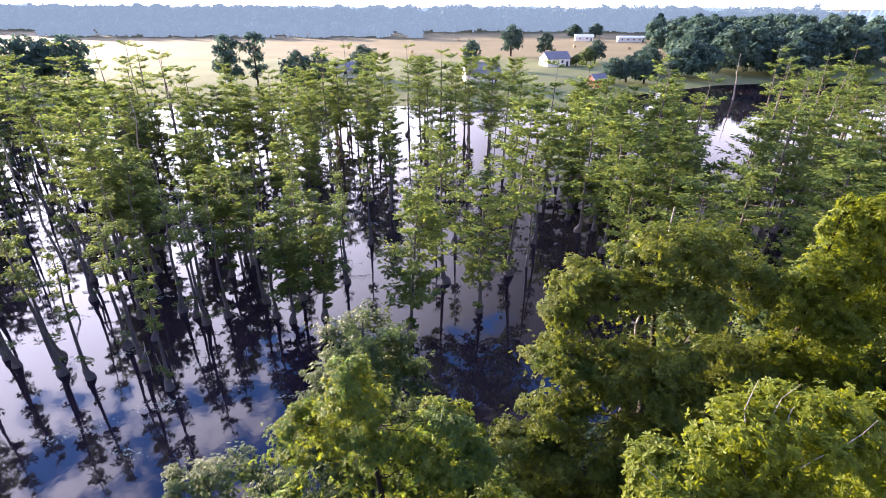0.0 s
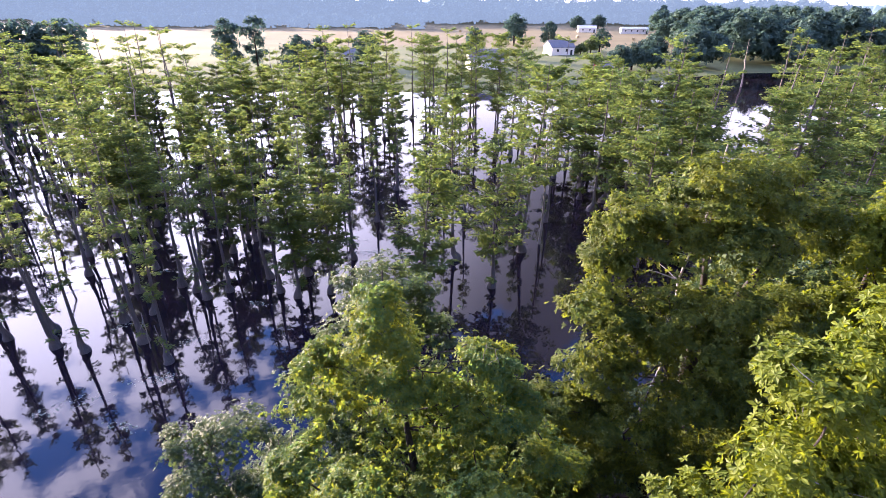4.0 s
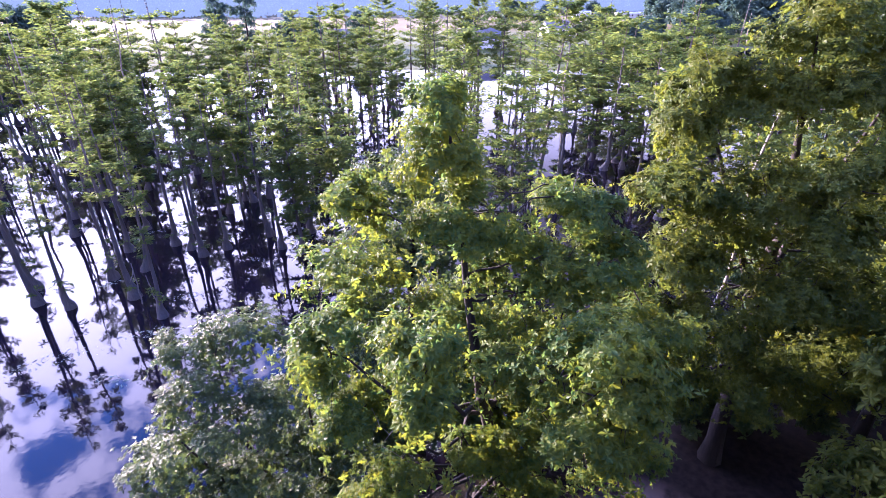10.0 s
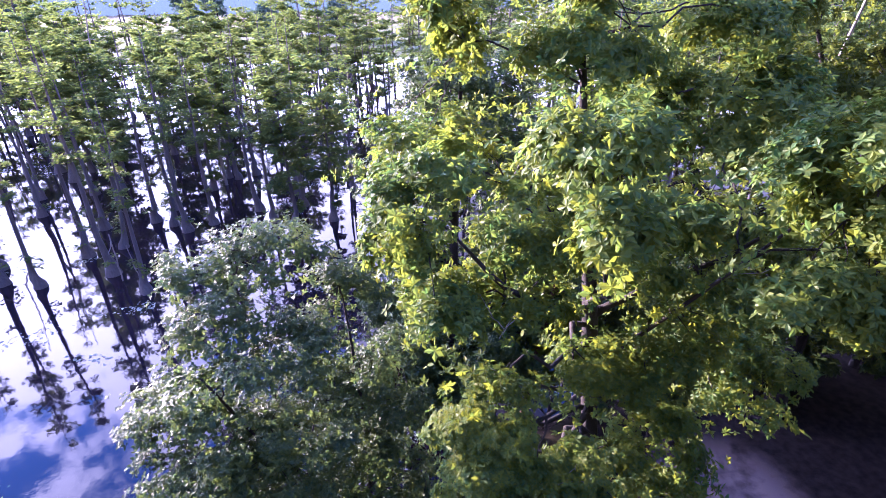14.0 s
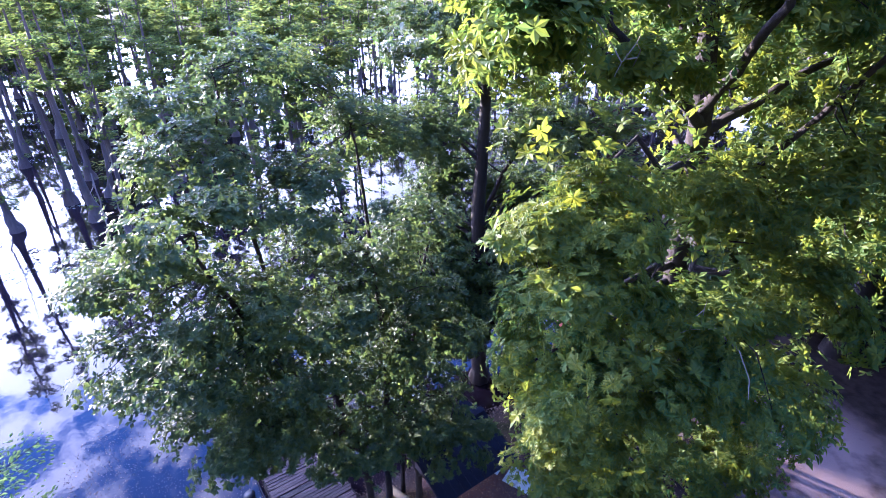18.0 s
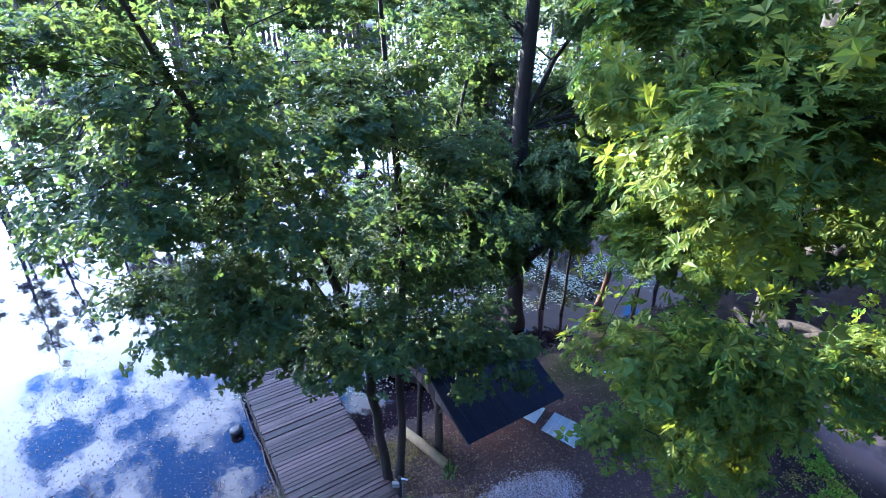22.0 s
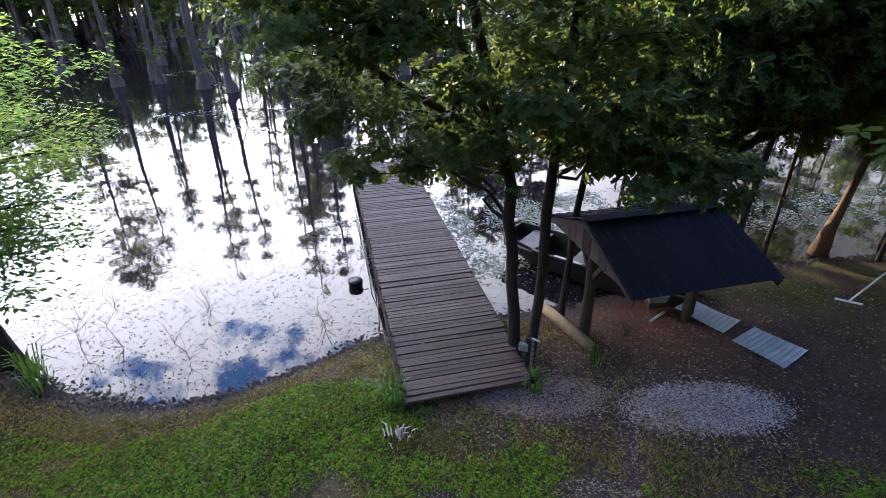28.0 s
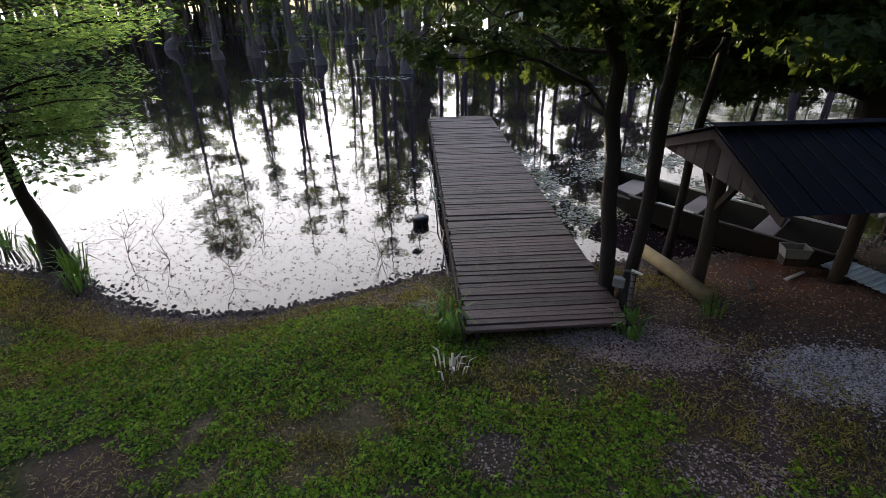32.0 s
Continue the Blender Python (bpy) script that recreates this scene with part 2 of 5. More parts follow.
def ground_material():
    m = mat("ground_soil", (0.07, 0.041, 0.038), (0.018, 0.0105, 0.0095), 0.95, 1.6, 34, 0.5, stain=(0.07, 0.042, 0.034), spec=0.1)
    n, l = m.node_tree.nodes, m.node_tree.links
    p = n["Principled BSDF"]
    soil = p.inputs["Base Color"].links[0].from_socket
    geo = n.new("ShaderNodeNewGeometry")
    sep = n.new("ShaderNodeSeparateXYZ")
    l.new(geo.outputs["Position"], sep.inputs[0])

    def noise_mask(scale, lo, hi, detail=5):
        t = n.new("ShaderNodeTexNoise")
        t.inputs["Scale"].default_value, t.inputs["Detail"].default_value = scale, detail
        l.new(geo.outputs["Position"], t.inputs["Vector"])
        r = n.new("ShaderNodeMapRange")
        r.inputs[1].default_value, r.inputs[2].default_value = lo, hi
        l.new(t.outputs["Fac"], r.inputs[0])
        return r.outputs[0]

    def mix(fac, a, b):
        x = n.new("ShaderNodeMixRGB")
        for socket, v in ((x.inputs[0], fac), (x.inputs[1], a), (x.inputs[2], b)):
            if isinstance(v, tuple):
                socket.default_value = (*v, 1)
            elif isinstance(v, float):
                socket.default_value = v
            else:
                l.new(v, socket)
        return x.outputs[0]

    def math_node(op, a, b):
        x = n.new("ShaderNodeMath")
        x.operation, x.use_clamp = op, True
        for socket, v in ((x.inputs[0], a), (x.inputs[1], b)):
            if isinstance(v, float):
                socket.default_value = v
            else:
                l.new(v, socket)
        return x.outputs[0]

    def ramp(value, lo, hi):
        r = n.new("ShaderNodeMapRange")
        r.inputs[1].default_value, r.inputs[2].default_value = lo, hi
        l.new(value, r.inputs[0])
        return r.outputs[0]

    def near(cx, cy, inner, outer):
        d = n.new("ShaderNodeVectorMath")
        d.operation = "DISTANCE"
        d.inputs[1].default_value = (cx, cy, 0.35)
        l.new(geo.outputs["Position"], d.inputs[0])
        return ramp(d.outputs["Value"], outer, inner)

    grass = mix(noise_mask(22.0, 0.38, 0.62), (0.016, 0.022, 0.007), (0.055, 0.064, 0.016))
    straw = mix(noise_mask(30.0, 0.36, 0.64), (0.045, 0.034, 0.018), (0.13, 0.096, 0.05))
    lawn = mix(noise_mask(0.9, 0.42, 0.62), grass, straw)
    bare = noise_mask(0.8, 0.5, 0.62)
    worn = math_node("MAXIMUM", near(-4.6, 12.6, 2.2, 4.2), math_node("MULTIPLY", bare, 0.75))
    base = mix(worn, lawn, soil)
    base = mix(near(-5.6, 14.6, 0.5, 1.6), base, (0.1, 0.036, 0.018))
    base = mix(ramp(sep.outputs["Z"], 0.08, 0.0), base, (0.05, 0.038, 0.036))
    # shade under the bank trees is put into the humus floor's dark colour
    humus_shade = mix(noise_mask(3.0, 0.35, 0.65), (0.009, 0.0065, 0.006), (0.024, 0.017, 0.014))
    floor_shade = math_node("MULTIPLY", ramp(sep.outputs["X"], -2.6, 0.5), ramp(sep.outputs["Y"], 25.0, 23.0))
    base = mix(floor_shade, base, humus_shade)
    base = mix(math_node("MULTIPLY", near(4.4, 14.6, 1.6, 3.4), noise_mask(1.1, 0.3, 0.55)), base, (0.24, 0.17, 0.15))
    meadow = mix(noise_mask(0.03, 0.3, 0.7), (0.14, 0.118, 0.06), (0.19, 0.155, 0.08))
    green = mix(noise_mask(0.06, 0.3, 0.7), (0.1, 0.12, 0.05), (0.15, 0.16, 0.07))
    base = mix(ramp(sep.outputs["Y"], 120.0, 122.0), base, green)
    base = mix(ramp(sep.outputs["Y"], 255.0, 290.0), base, meadow)
    l.new(base, p.inputs["Base Color"])
    return m


def water_material():
    m = bpy.data.materials.new("lake_water")
    m.use_nodes = True
    n, l = m.node_tree.nodes, m.node_tree.links
    p = n["Principled BSDF"]
    p.inputs["Base Color"].default_value = (0.012, 0.008, 0.012, 1)
    p.inputs["Roughness"].default_value = 0.03
    p.inputs["IOR"].default_value = 1.34
    p.inputs["Specular IOR Level"].default_value = 0.5
    geo = n.new("ShaderNodeNewGeometry")
    t = n.new("ShaderNodeTexNoise")
    t.inputs["Scale"].default_value, t.inputs["Detail"].default_value = 1.6, 3
    l.new(geo.outputs["Position"], t.inputs["Vector"])
    b = n.new("ShaderNodeBump")
    b.inputs["Strength"].default_value, b.inputs["Distance"].default_value = 0.06, 0.04
    l.new(t.outputs["Fac"], b.inputs["Height"]), l.new(b.outputs[0], p.inputs["Normal"])
    return m


def haze_glow_material(name, glow):
    """Far wooded ridges and trees; their distance haze is put into a pale emission."""
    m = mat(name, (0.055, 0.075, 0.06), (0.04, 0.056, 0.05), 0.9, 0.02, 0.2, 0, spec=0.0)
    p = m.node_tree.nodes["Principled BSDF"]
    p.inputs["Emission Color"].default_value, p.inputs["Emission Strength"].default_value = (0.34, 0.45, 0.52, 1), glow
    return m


# both leaf tones glow pale blue in place of haze in the air
M_ridge = haze_glow_material("hazed_ridge_leaf", 0.2)
M_haze = haze_glow_material("hazed_distant_leaf", 0.12)
M_ground, M_water = ground_material(), water_material()


# ---- mesh helpers ----
def np_mesh(name, verts, faces, material, smooth=False):
    """A mesh from an array of vertices and an array of faces with equal corner counts."""
    verts, faces = np.asarray(verts, dtype=np.float32), np.asarray(faces, dtype=np.int32)
    me = bpy.data.meshes.new(name)
    k = faces.shape[1]
    me.vertices.add(len(verts))
    me.vertices.foreach_set("co", verts.ravel())
    me.loops.add(faces.size)
    me.loops.foreach_set("vertex_index", faces.ravel())
    me.polygons.add(len(faces))
    me.polygons.foreach_set("loop_start", np.arange(0, faces.size, k, dtype=np.int32))
    me.polygons.foreach_set("use_smooth", np.full(len(faces), smooth))
    me.update(calc_edges=True)
    me.materials.append(material)
    return me


def part(name, bm, material, parent=None, label="", smooth=False):
    """Links a bmesh, or a mesh, as one object under a thing or a part."""
    if isinstance(bm, bmesh.types.BMesh):
        me = bpy.data.meshes.new(name)
        bm.normal_update()
        bm.to_mesh(me)
        bm.free()
        me.materials.append(material)
        if smooth:
            for f in me.polygons:
                f.use_smooth = True
    else:
        me = bm
    ob = new(name, me)
    if parent is not None:
        ob.parent = parent
    if label:
        tagged(ob, label)
    return ob


def box(bm, size, m, bevel=0.0):
    """A box of that size at the pose m, its edges taken off by bevel."""
    made = bmesh.ops.create_cube(bm, size=1.0, matrix=m @ Matrix.Diagonal((*size, 1)))
    if bevel:
        edges = list({e for v in made["verts"] for e in v.link_edges})
        bmesh.ops.bevel(bm, geom=edges, offset=bevel, segments=1, affect="EDGES")
    return bm


def boxed(size, m, bevel=0.0):
    return box(bmesh.new(), size, m, bevel)


def tubes(lines, sides=6):
    """Vertices and faces of tapered tubes: each line is a list of (x, y, z, radius)."""
    vs, fs, base = [], [], 0
    ang = np.linspace(0, 2 * np.pi, sides, endpoint=False)
    for line in lines:
        pts = np.array(line, dtype=float)
        c, r = pts[:, :3], pts[:, 3]
        d = np.gradient(c, axis=0)
        d /= np.linalg.norm(d, axis=1)[:, None] + 1e-9
        ref = np.where(np.abs(d[:, 2:3]) > 0.8, np.array([[1.0, 0, 0]]), np.array([[0, 0, 1.0]]))
        u = np.cross(d, ref)
        u /= np.linalg.norm(u, axis=1)[:, None] + 1e-9
        w = np.cross(d, u)
        ring = c[:, None] + r[:, None, None] * (np.cos(ang)[None, :, None] * u[:, None] + np.sin(ang)[None, :, None] * w[:, None])
        vs.append(ring.reshape(-1, 3))
        k = len(pts)
        i, j = np.meshgrid(np.arange(k - 1), np.arange(sides), indexing="ij")
        a = base + i * sides + j
        b = base + i * sides + (j + 1) % sides
        fs.append(np.stack([a, b, b + sides, a + sides], -1).reshape(-1, 4))
        cap = base + (k - 1) * sides
        if sides == 6:
            fs.append(np.array([[cap, cap + 1, cap + 2, cap + 3], [cap, cap + 3, cap + 4, cap + 5]]))
        elif sides == 4:
            fs.append(np.array([[cap, cap + 1, cap + 2, cap + 3]]))
        elif sides == 8:
            fs.append(np.array([[cap, cap + 1, cap + 2, cap + 3], [cap, cap + 3, cap + 4, cap + 7], [cap + 4, cap + 5, cap + 6, cap + 7]]))
        base += k * sides
    return np.concatenate(vs), np.concatenate(fs)


def bend(a, b, r0, r1, rng, wob=0.08, n=6, sag=0.0):
    """A crooked, tapering line from a to b."""
    a, b = np.array(a, float), np.array(b, float)
    t = np.linspace(0, 1, n)
    L = np.linalg.norm(b - a)
    p = a + (b - a) * t[:, None]
    off = rng.normal(0, wob * L, (n, 3)) * np.sin(np.pi * t)[:, None] * 0.5
    p += off
    p[:, 2] += sag * L * np.sin(np.pi * t)
    return np.c_[p, r0 + (r1 - r0) * t]


def leaf_quads(centres, normals, along, length, width):
    """A slightly folded kite of four corners at each centre."""
    n = normals / (np.linalg.norm(normals, axis=1)[:, None] + 1e-9)
    u = along - (along * n).sum(1)[:, None] * n
    u /= np.linalg.norm(u, axis=1)[:, None] + 1e-9
    v = np.cross(n, u)
    L, W = np.asarray(length)[:, None], np.asarray(width)[:, None]
    shape = [(-0.5, 0.0, 0.0), (0.05, -0.5, 0.06), (0.5, 0.0, -0.05), (0.05, 0.5, 0.06)]
    pts = np.stack([centres + u * L * a + v * W * b + n * L * c for a, b, c in shape], 1)
    return pts.reshape(-1, 3), np.arange(len(centres))[:, None] * 4 + np.arange(4)


def random_dirs(rng, n):
    d = rng.normal(size=(n, 3))
    return d / np.linalg.norm(d, axis=1)[:, None]


def lobe_tufts(blobs, density, rng, fill):
    """Places and axes of leaf tufts over the lumpy outer shell of several crown lobes, and the lumps' centres."""
    pos, axis, lumps = [], [], []
    for b in blobs:
        c, r = np.array(b[:3]), np.array(b[3:6])
        area = 4 * np.pi * (((r[0] * r[1]) ** 1.6 + (r[0] * r[2]) ** 1.6 + (r[1] * r[2]) ** 1.6) / 3) ** 0.625
        k = max(5, int(area * 1.15))
        lump = random_dirs(rng, k)
        lump[:, 2] = np.where(lump[:, 2] < -0.5, -lump[:, 2], lump[:, 2])
        size = 0.82 + 0.3 * rng.random(k)
        lumps.append(c + lump * r * 0.8)
        n = int(area * density * (b[6] if len(b) > 6 else 1.0))
        pick = rng.integers(0, k, n)
        off = random_dirs(rng, n) * (rng.random(n) ** 0.6)[:, None]
        wide = min(0.62, 1.9 / math.sqrt(k))
        d = lump[pick] + off * wide
        d /= np.linalg.norm(d, axis=1)[:, None]
        fall = np.linalg.norm(off, axis=1)
        rad = 1.13 * size[pick] * (1.05 - 0.3 * fall ** 2) * (1 - 0.6 * rng.random(n) ** 2.2)
        stray = rng.random(n) < 0.06
        rad = np.where(stray, rad * (1.05 + 0.28 * rng.random(n)), rad)
        pos.append(c + d * r * rad[:, None])
        nd = d / r
        nd /= np.linalg.norm(nd, axis=1)[:, None]
        axis.append(nd * 0.65 + off * 0.55)
    # looser leaves fill the inside of the crown between neighbouring lobes
    cs, rs = np.array([b[:3] for b in blobs]), np.array([b[3:6] for b in blobs])
    n = int(sum(len(p) for p in pos) * fill)
    i, j = rng.integers(0, len(cs), 6 * n), rng.integers(0, len(cs), 6 * n)
    ok = np.flatnonzero(np.linalg.norm(cs[i] - cs[j], axis=1) < 2.1 * (rs[i].mean(1) + rs[j].mean(1)))[:n]
    i, j = i[ok], j[ok]
    t = rng.random((len(ok), 1))
    off = random_dirs(rng, len(ok)) * (rng.random(len(ok)) ** 0.5)[:, None]
    pos.append(cs[i] * t + cs[j] * (1 - t) + off * (rs[i] * t + rs[j] * (1 - t)) * 0.95)
    axis.append(off)
    return np.concatenate(pos), np.concatenate(axis), np.concatenate(lumps)


def tuft_leaves(pos, axis, size, rng, up=0.5, count=7, lobed=False, slim=0.42):
    """Leaves that radiate in tufts from twig ends; lobed leaves carry two pairs of side lobes."""
    n = len(pos)
    axis = axis + random_dirs(rng, n) * 0.22 + np.array([0, 0, up])
    axis /= np.linalg.norm(axis, axis=1)[:, None]
    u = np.cross(axis, random_dirs(rng, n))
    u /= np.linalg.norm(u, axis=1)[:, None] + 1e-9
    w = np.cross(axis, u)
    a = np.arange(count) * (6.283 / count) + rng.normal(0, 0.25, (n, count))
    out = np.cos(a)[..., None] * u[:, None] + np.sin(a)[..., None] * w[:, None]
    L = size * (0.7 + 0.7 * rng.random((n, count)))
    lean = rng.normal(0.12, 0.28, (n, count))[..., None]
    along = (out + axis[:, None] * lean).reshape(-1, 3)
    nor = (axis[:, None] - out * lean + rng.normal(0, 0.16, (n, count, 3))).reshape(-1, 3)
    p = np.repeat(pos, count, axis=0) + along * (L.ravel() * 0.5)[:, None]
    L = L.ravel()
    W = L * (slim + 0.14 * rng.random(len(L)))
    if not lobed:
        return leaf_quads(p, nor, along, L, W)
    along = along / np.linalg.norm(along, axis=1)[:, None]
    side = np.cross(nor, along)
    side /= np.linalg.norm(side, axis=1)[:, None] + 1e-9
    sets = [leaf_quads(p, nor, along, L, W * 0.62)]
    for at, reach, s in ((-0.02, 0.5, 1), (-0.02, 0.5, -1), (0.2, 0.4, 1), (0.2, 0.4, -1)):
        dirn = along * 0.62 + side * s
        dirn /= np.linalg.norm(dirn, axis=1)[:, None]
        sets.append(leaf_quads(p + along * (L * at - 0.06 * L)[:, None] + dirn * (L * reach * 0.5)[:, None], nor, dirn, L * reach, L * 0.2))
    base, vs, fs = 0, [], []
    for v, f in sets:
        vs.append(v), fs.append(f + base)
        base += len(v)
    return np.concatenate(vs), np.concatenate(fs)


def clump_leaves(clumps, radii, per, size, rng, flat=0.95, up=0.5):
    """Leaves gathered on the upper, outer side of many clumps."""
    n = len(clumps) * per
    c = np.repeat(clumps, per, axis=0)
    R = np.repeat(radii, per)
    d = random_dirs(rng, n)
    d[:, 2] = np.where(d[:, 2] < -0.55, -d[:, 2], d[:, 2])
    rad = R * (0.35 + 0.65 * rng.random(n) ** 0.45)
    pos = c + d * rad[:, None] * np.array([1, 1, flat])
    nor = d * 0.7 + random_dirs(rng, n) * 0.6 + np.array([0, 0, up])
    alo = d + random_dirs(rng, n) * 0.6 - np.array([0, 0, 0.35])
    L = size * (0.65 + 0.7 * rng.random(n))
    return leaf_quads(pos, nor, alo, L, L * (0.45 + 0.2 * rng.random(n)))


def broadleaf(label, category, trunks, blobs, density, leaf, seed, leafmat, barkmat, limb_every=7, leaf_label="", dead=0, up=0.5, group="", near=(), slim=0.42, fill=0.3):
    """A broadleaved tree: crooked trunks, limbs that reach into the crown, twigs to the lumps, and tufts of leaves over
    the lobes of the crown. Lobes in near carry leaves of full outline."""
    rng = np.random.default_rng(seed)
    base = np.array(trunks[0][0][:3])
    root = new(category.replace(" ", "_"))
    root.location = base
    tagged(root, label, category, group)
    spine = []
    for line in trunks:
        pts = np.array(line, float)
        t = np.linspace(0, 1, len(pts))
        tt = np.linspace(0, 1, len(pts) * 3 - 2)
        fine = np.stack([np.interp(tt, t, pts[:, k]) for k in range(4)], 1)
        fine[1:-1, :3] += rng.normal(0, 0.016, (len(fine) - 2, 3))
        fine[0, 3] *= 1.35
        spine.append(fine)
        v, f = tubes([fine], 8)
        part("trunk", np_mesh("trunk", v - base, f, barkmat, True), barkmat, root)
    allp = np.concatenate(spine)
    pos, axis, cl = lobe_tufts(list(blobs) + [(*b[:6], 0.62) for b in near], density, rng, fill)
    # limbs start on the trunk below the clump they reach for
    twigs, limbs = [], []
    order = rng.permutation(len(cl))
    ends = []
    for i in order[:: limb_every]:
        p = cl[i]
        d = np.linalg.norm((allp[:, :3] - p) * np.array([1, 1, 1.0]), axis=1) + np.where(allp[:, 2] > p[2] - 0.3, 4.0, 0.0)
        s = allp[np.argmin(d)]
        line = bend(s[:3], p, max(0.02, s[3] * 0.38), 0.014, rng, 0.12, 7, 0.06)
        limbs.append(line)
        ends.append(line[2:])
    endp = np.concatenate(ends) if ends else allp
    for i in order:
        d = np.linalg.norm(endp[:, :3] - cl[i], axis=1)
        s = endp[np.argmin(d)]
        if np.linalg.norm(s[:3] - cl[i]) > 0.25:
            twigs.append(bend(s[:3], cl[i], min(0.022, max(0.008, s[3] * 0.7)), 0.005, rng, 0.15, 4))
    for k in range(0, len(limbs), 1):
        v, f = tubes([limbs[k]], 6)
        part("limb", np_mesh("limb", v - base, f, barkmat, True), barkmat, root)
    if twigs:
        v, f = tubes(twigs, 4)
        tagged(part("fine_branching", np_mesh("fine_branching", v - base, f, barkmat), barkmat, root), kind="stuff")
    split = np.zeros(len(pos), bool)
    if near:
        inner = [((pos - np.array(b[:3])) / np.array(b[3:6])) for b in near]
        split = np.min([np.linalg.norm(q, axis=1) for q in inner], axis=0) < 1.12
    for mask, full in ((~split, False), (split, True)):
        if mask.any():
            v, f = tuft_leaves(pos[mask], axis[mask], leaf * (1.15 if full else 1.0), rng, up, 6 if full else 7, full, slim)
            tagged(part("crown", np_mesh("crown", v - base, f, leafmat), leafmat, root, leaf_label), kind="stuff")
    if dead:
        lines = []
        for i in order[:dead]:
            s = endp[np.argmin(np.linalg.norm(endp[:, :3] - cl[i], axis=1))][:3]
            d = cl[i] - s
            s = cl[i] - d * min(1.0, 0.7 / (np.linalg.norm(d) + 1e-6))
            tip = cl[i] + d / (np.linalg.norm(d) + 1e-6) * 0.5 + rng.normal(0, 0.15, 3) + np.array([0, 0, 0.35])
            lines.append(bend(s, tip, 0.013, 0.004, rng, 0.1, 5))
            for _ in range(4):
                q = lines[-1][2]
                if rng.random() < 0.8:
                    lines.append(bend(q[:3], q[:3] + random_dirs(rng, 1)[0] * 0.4, 0.007, 0.003, rng, 0.12, 4))
        v, f = tubes(lines, 4)
        tagged(part("dead_branching", np_mesh("dead_branching", v - base, f, M_dead), M_dead, root, "bare grey dead twigs"), kind="stuff")
    return root


def cypress_mesh(height, seed, spread=1.7, low=0.35, branches=64, per=24, spray=0.3, lean=0.0, skirt=0, foot=1.0):
    """Trunk with a swollen foot, thin branches in tiers, and flat feathery sprays along them; skirt: short low twigs."""
    rng = np.random.default_rng(seed)
    hs = np.array([-0.6, 0, 0.3, 0.7, 1.2, 2.5, height * 0.4, height * 0.6, height * 0.8, height])
    rs = np.array([0.56, 0.5, 0.42, 0.31, 0.22, 0.16, 0.12, 0.085, 0.05, 0.012]) * (height / 15) ** 0.8
    rs[:6] *= foot
    wob = np.cumsum(rng.normal(0, 0.09, (len(hs), 2)), axis=0)
    wob[:3] = 0
    line = np.c_[wob[:, 0] + lean * np.maximum(hs, 0), wob[:, 1], hs, rs]
    lines, pos, nor, alo = [], [], [], []
    tiers = max(6, branches // 6)
    level = low * height + (0.98 - low) * height * (np.arange(tiers) + rng.random(tiers) * 0.7) / tiers
    h = level[rng.integers(0, tiers, branches)] + rng.normal(0, 0.09, branches)
    reach = 0.7 + 0.5 * rng.random(tiers)
    gap = rng.random(branches)
    h[:skirt] = 0.8 + 2.4 * rng.random(skirt)
    for k in range(branches):
        f = max(0.0, (h[k] / height - low) / (1 - low))
        L = spread * (0.3 + 0.95 * np.sin(np.pi * min(1, 0.2 + 0.72 * f))) * (0.5 + 0.7 * gap[k]) * (height / 15) * reach[k % tiers]
        if k < skirt:
            L = 0.7
        az = rng.random() * 2 * np.pi
        a = np.array([np.interp(h[k], hs, line[:, i]) for i in range(3)])
        d = np.array([np.cos(az), np.sin(az), 0.1 + 0.3 * f])
        b = a + d * L
        br = bend(a, b, 0.022, 0.006, rng, 0.08, 4)
        lines.append(br)
        t = 0.2 + 0.85 * rng.random(per) ** 0.8
        q = a + (b - a) * t[:, None]
        side = np.array([-d[1], d[0], 0])
        s = rng.normal(0, 0.26, per)[:, None] * (0.5 + 0.5 * L / 1.7)
        q = q + side * s + np.c_[np.zeros((per, 2)), rng.normal(-0.05, 0.11, per)]
        pos.append(q)
        nor.append(np.array([0, 0, 1.0]) + random_dirs(rng, per) * 0.5)
        alo.append(d + side * np.sign(s) * 0.8 + random_dirs(rng, per) * 0.4)
    tv, tf = tubes([line], 8)
    bv, bf = tubes(lines, 4)
    trunk = np_mesh("trunk", np.concatenate([tv, bv]), np.concatenate([tf, bf + len(tv)]), M_cybark, True)
    pos, nor, alo = np.concatenate(pos), np.concatenate(nor), np.concatenate(alo)
    L = spray * (0.6 + 0.8 * rng.random(len(pos)))
    v, f = leaf_quads(pos, nor, alo, L, L * 0.5)
    return trunk, np_mesh("crown", v, f, M_cyp)


def joined(name, meshes, poses, material):
    """Many light meshes laid out at their poses as one mesh."""
    vs, fs, base = [], [], 0
    for me, m in zip(meshes, poses):
        v = np.empty(len(me.vertices) * 3, dtype=np.float32)
        me.vertices.foreach_get("co", v)
        f = np.empty(len(me.loops), dtype=np.int32)
        me.loops.foreach_get("vertex_index", f)
        mm = np.array(m)
        vs.append(v.reshape(-1, 3) @ mm[:3, :3].T + mm[:3, 3])
        fs.append(f.reshape(-1, 4) + base)
        base += len(me.vertices)
    return np_mesh(name, np.concatenate(vs), np.concatenate(fs), material)


def cypress(trunk, crown, label, group="cypress trees in the lake"):
    root = new("cypress_tree")
    tagged(root, label, "cypress tree", group)
    part("trunk", trunk, None, root)
    tagged(part("crown", crown, None, root), kind="stuff")
    return root


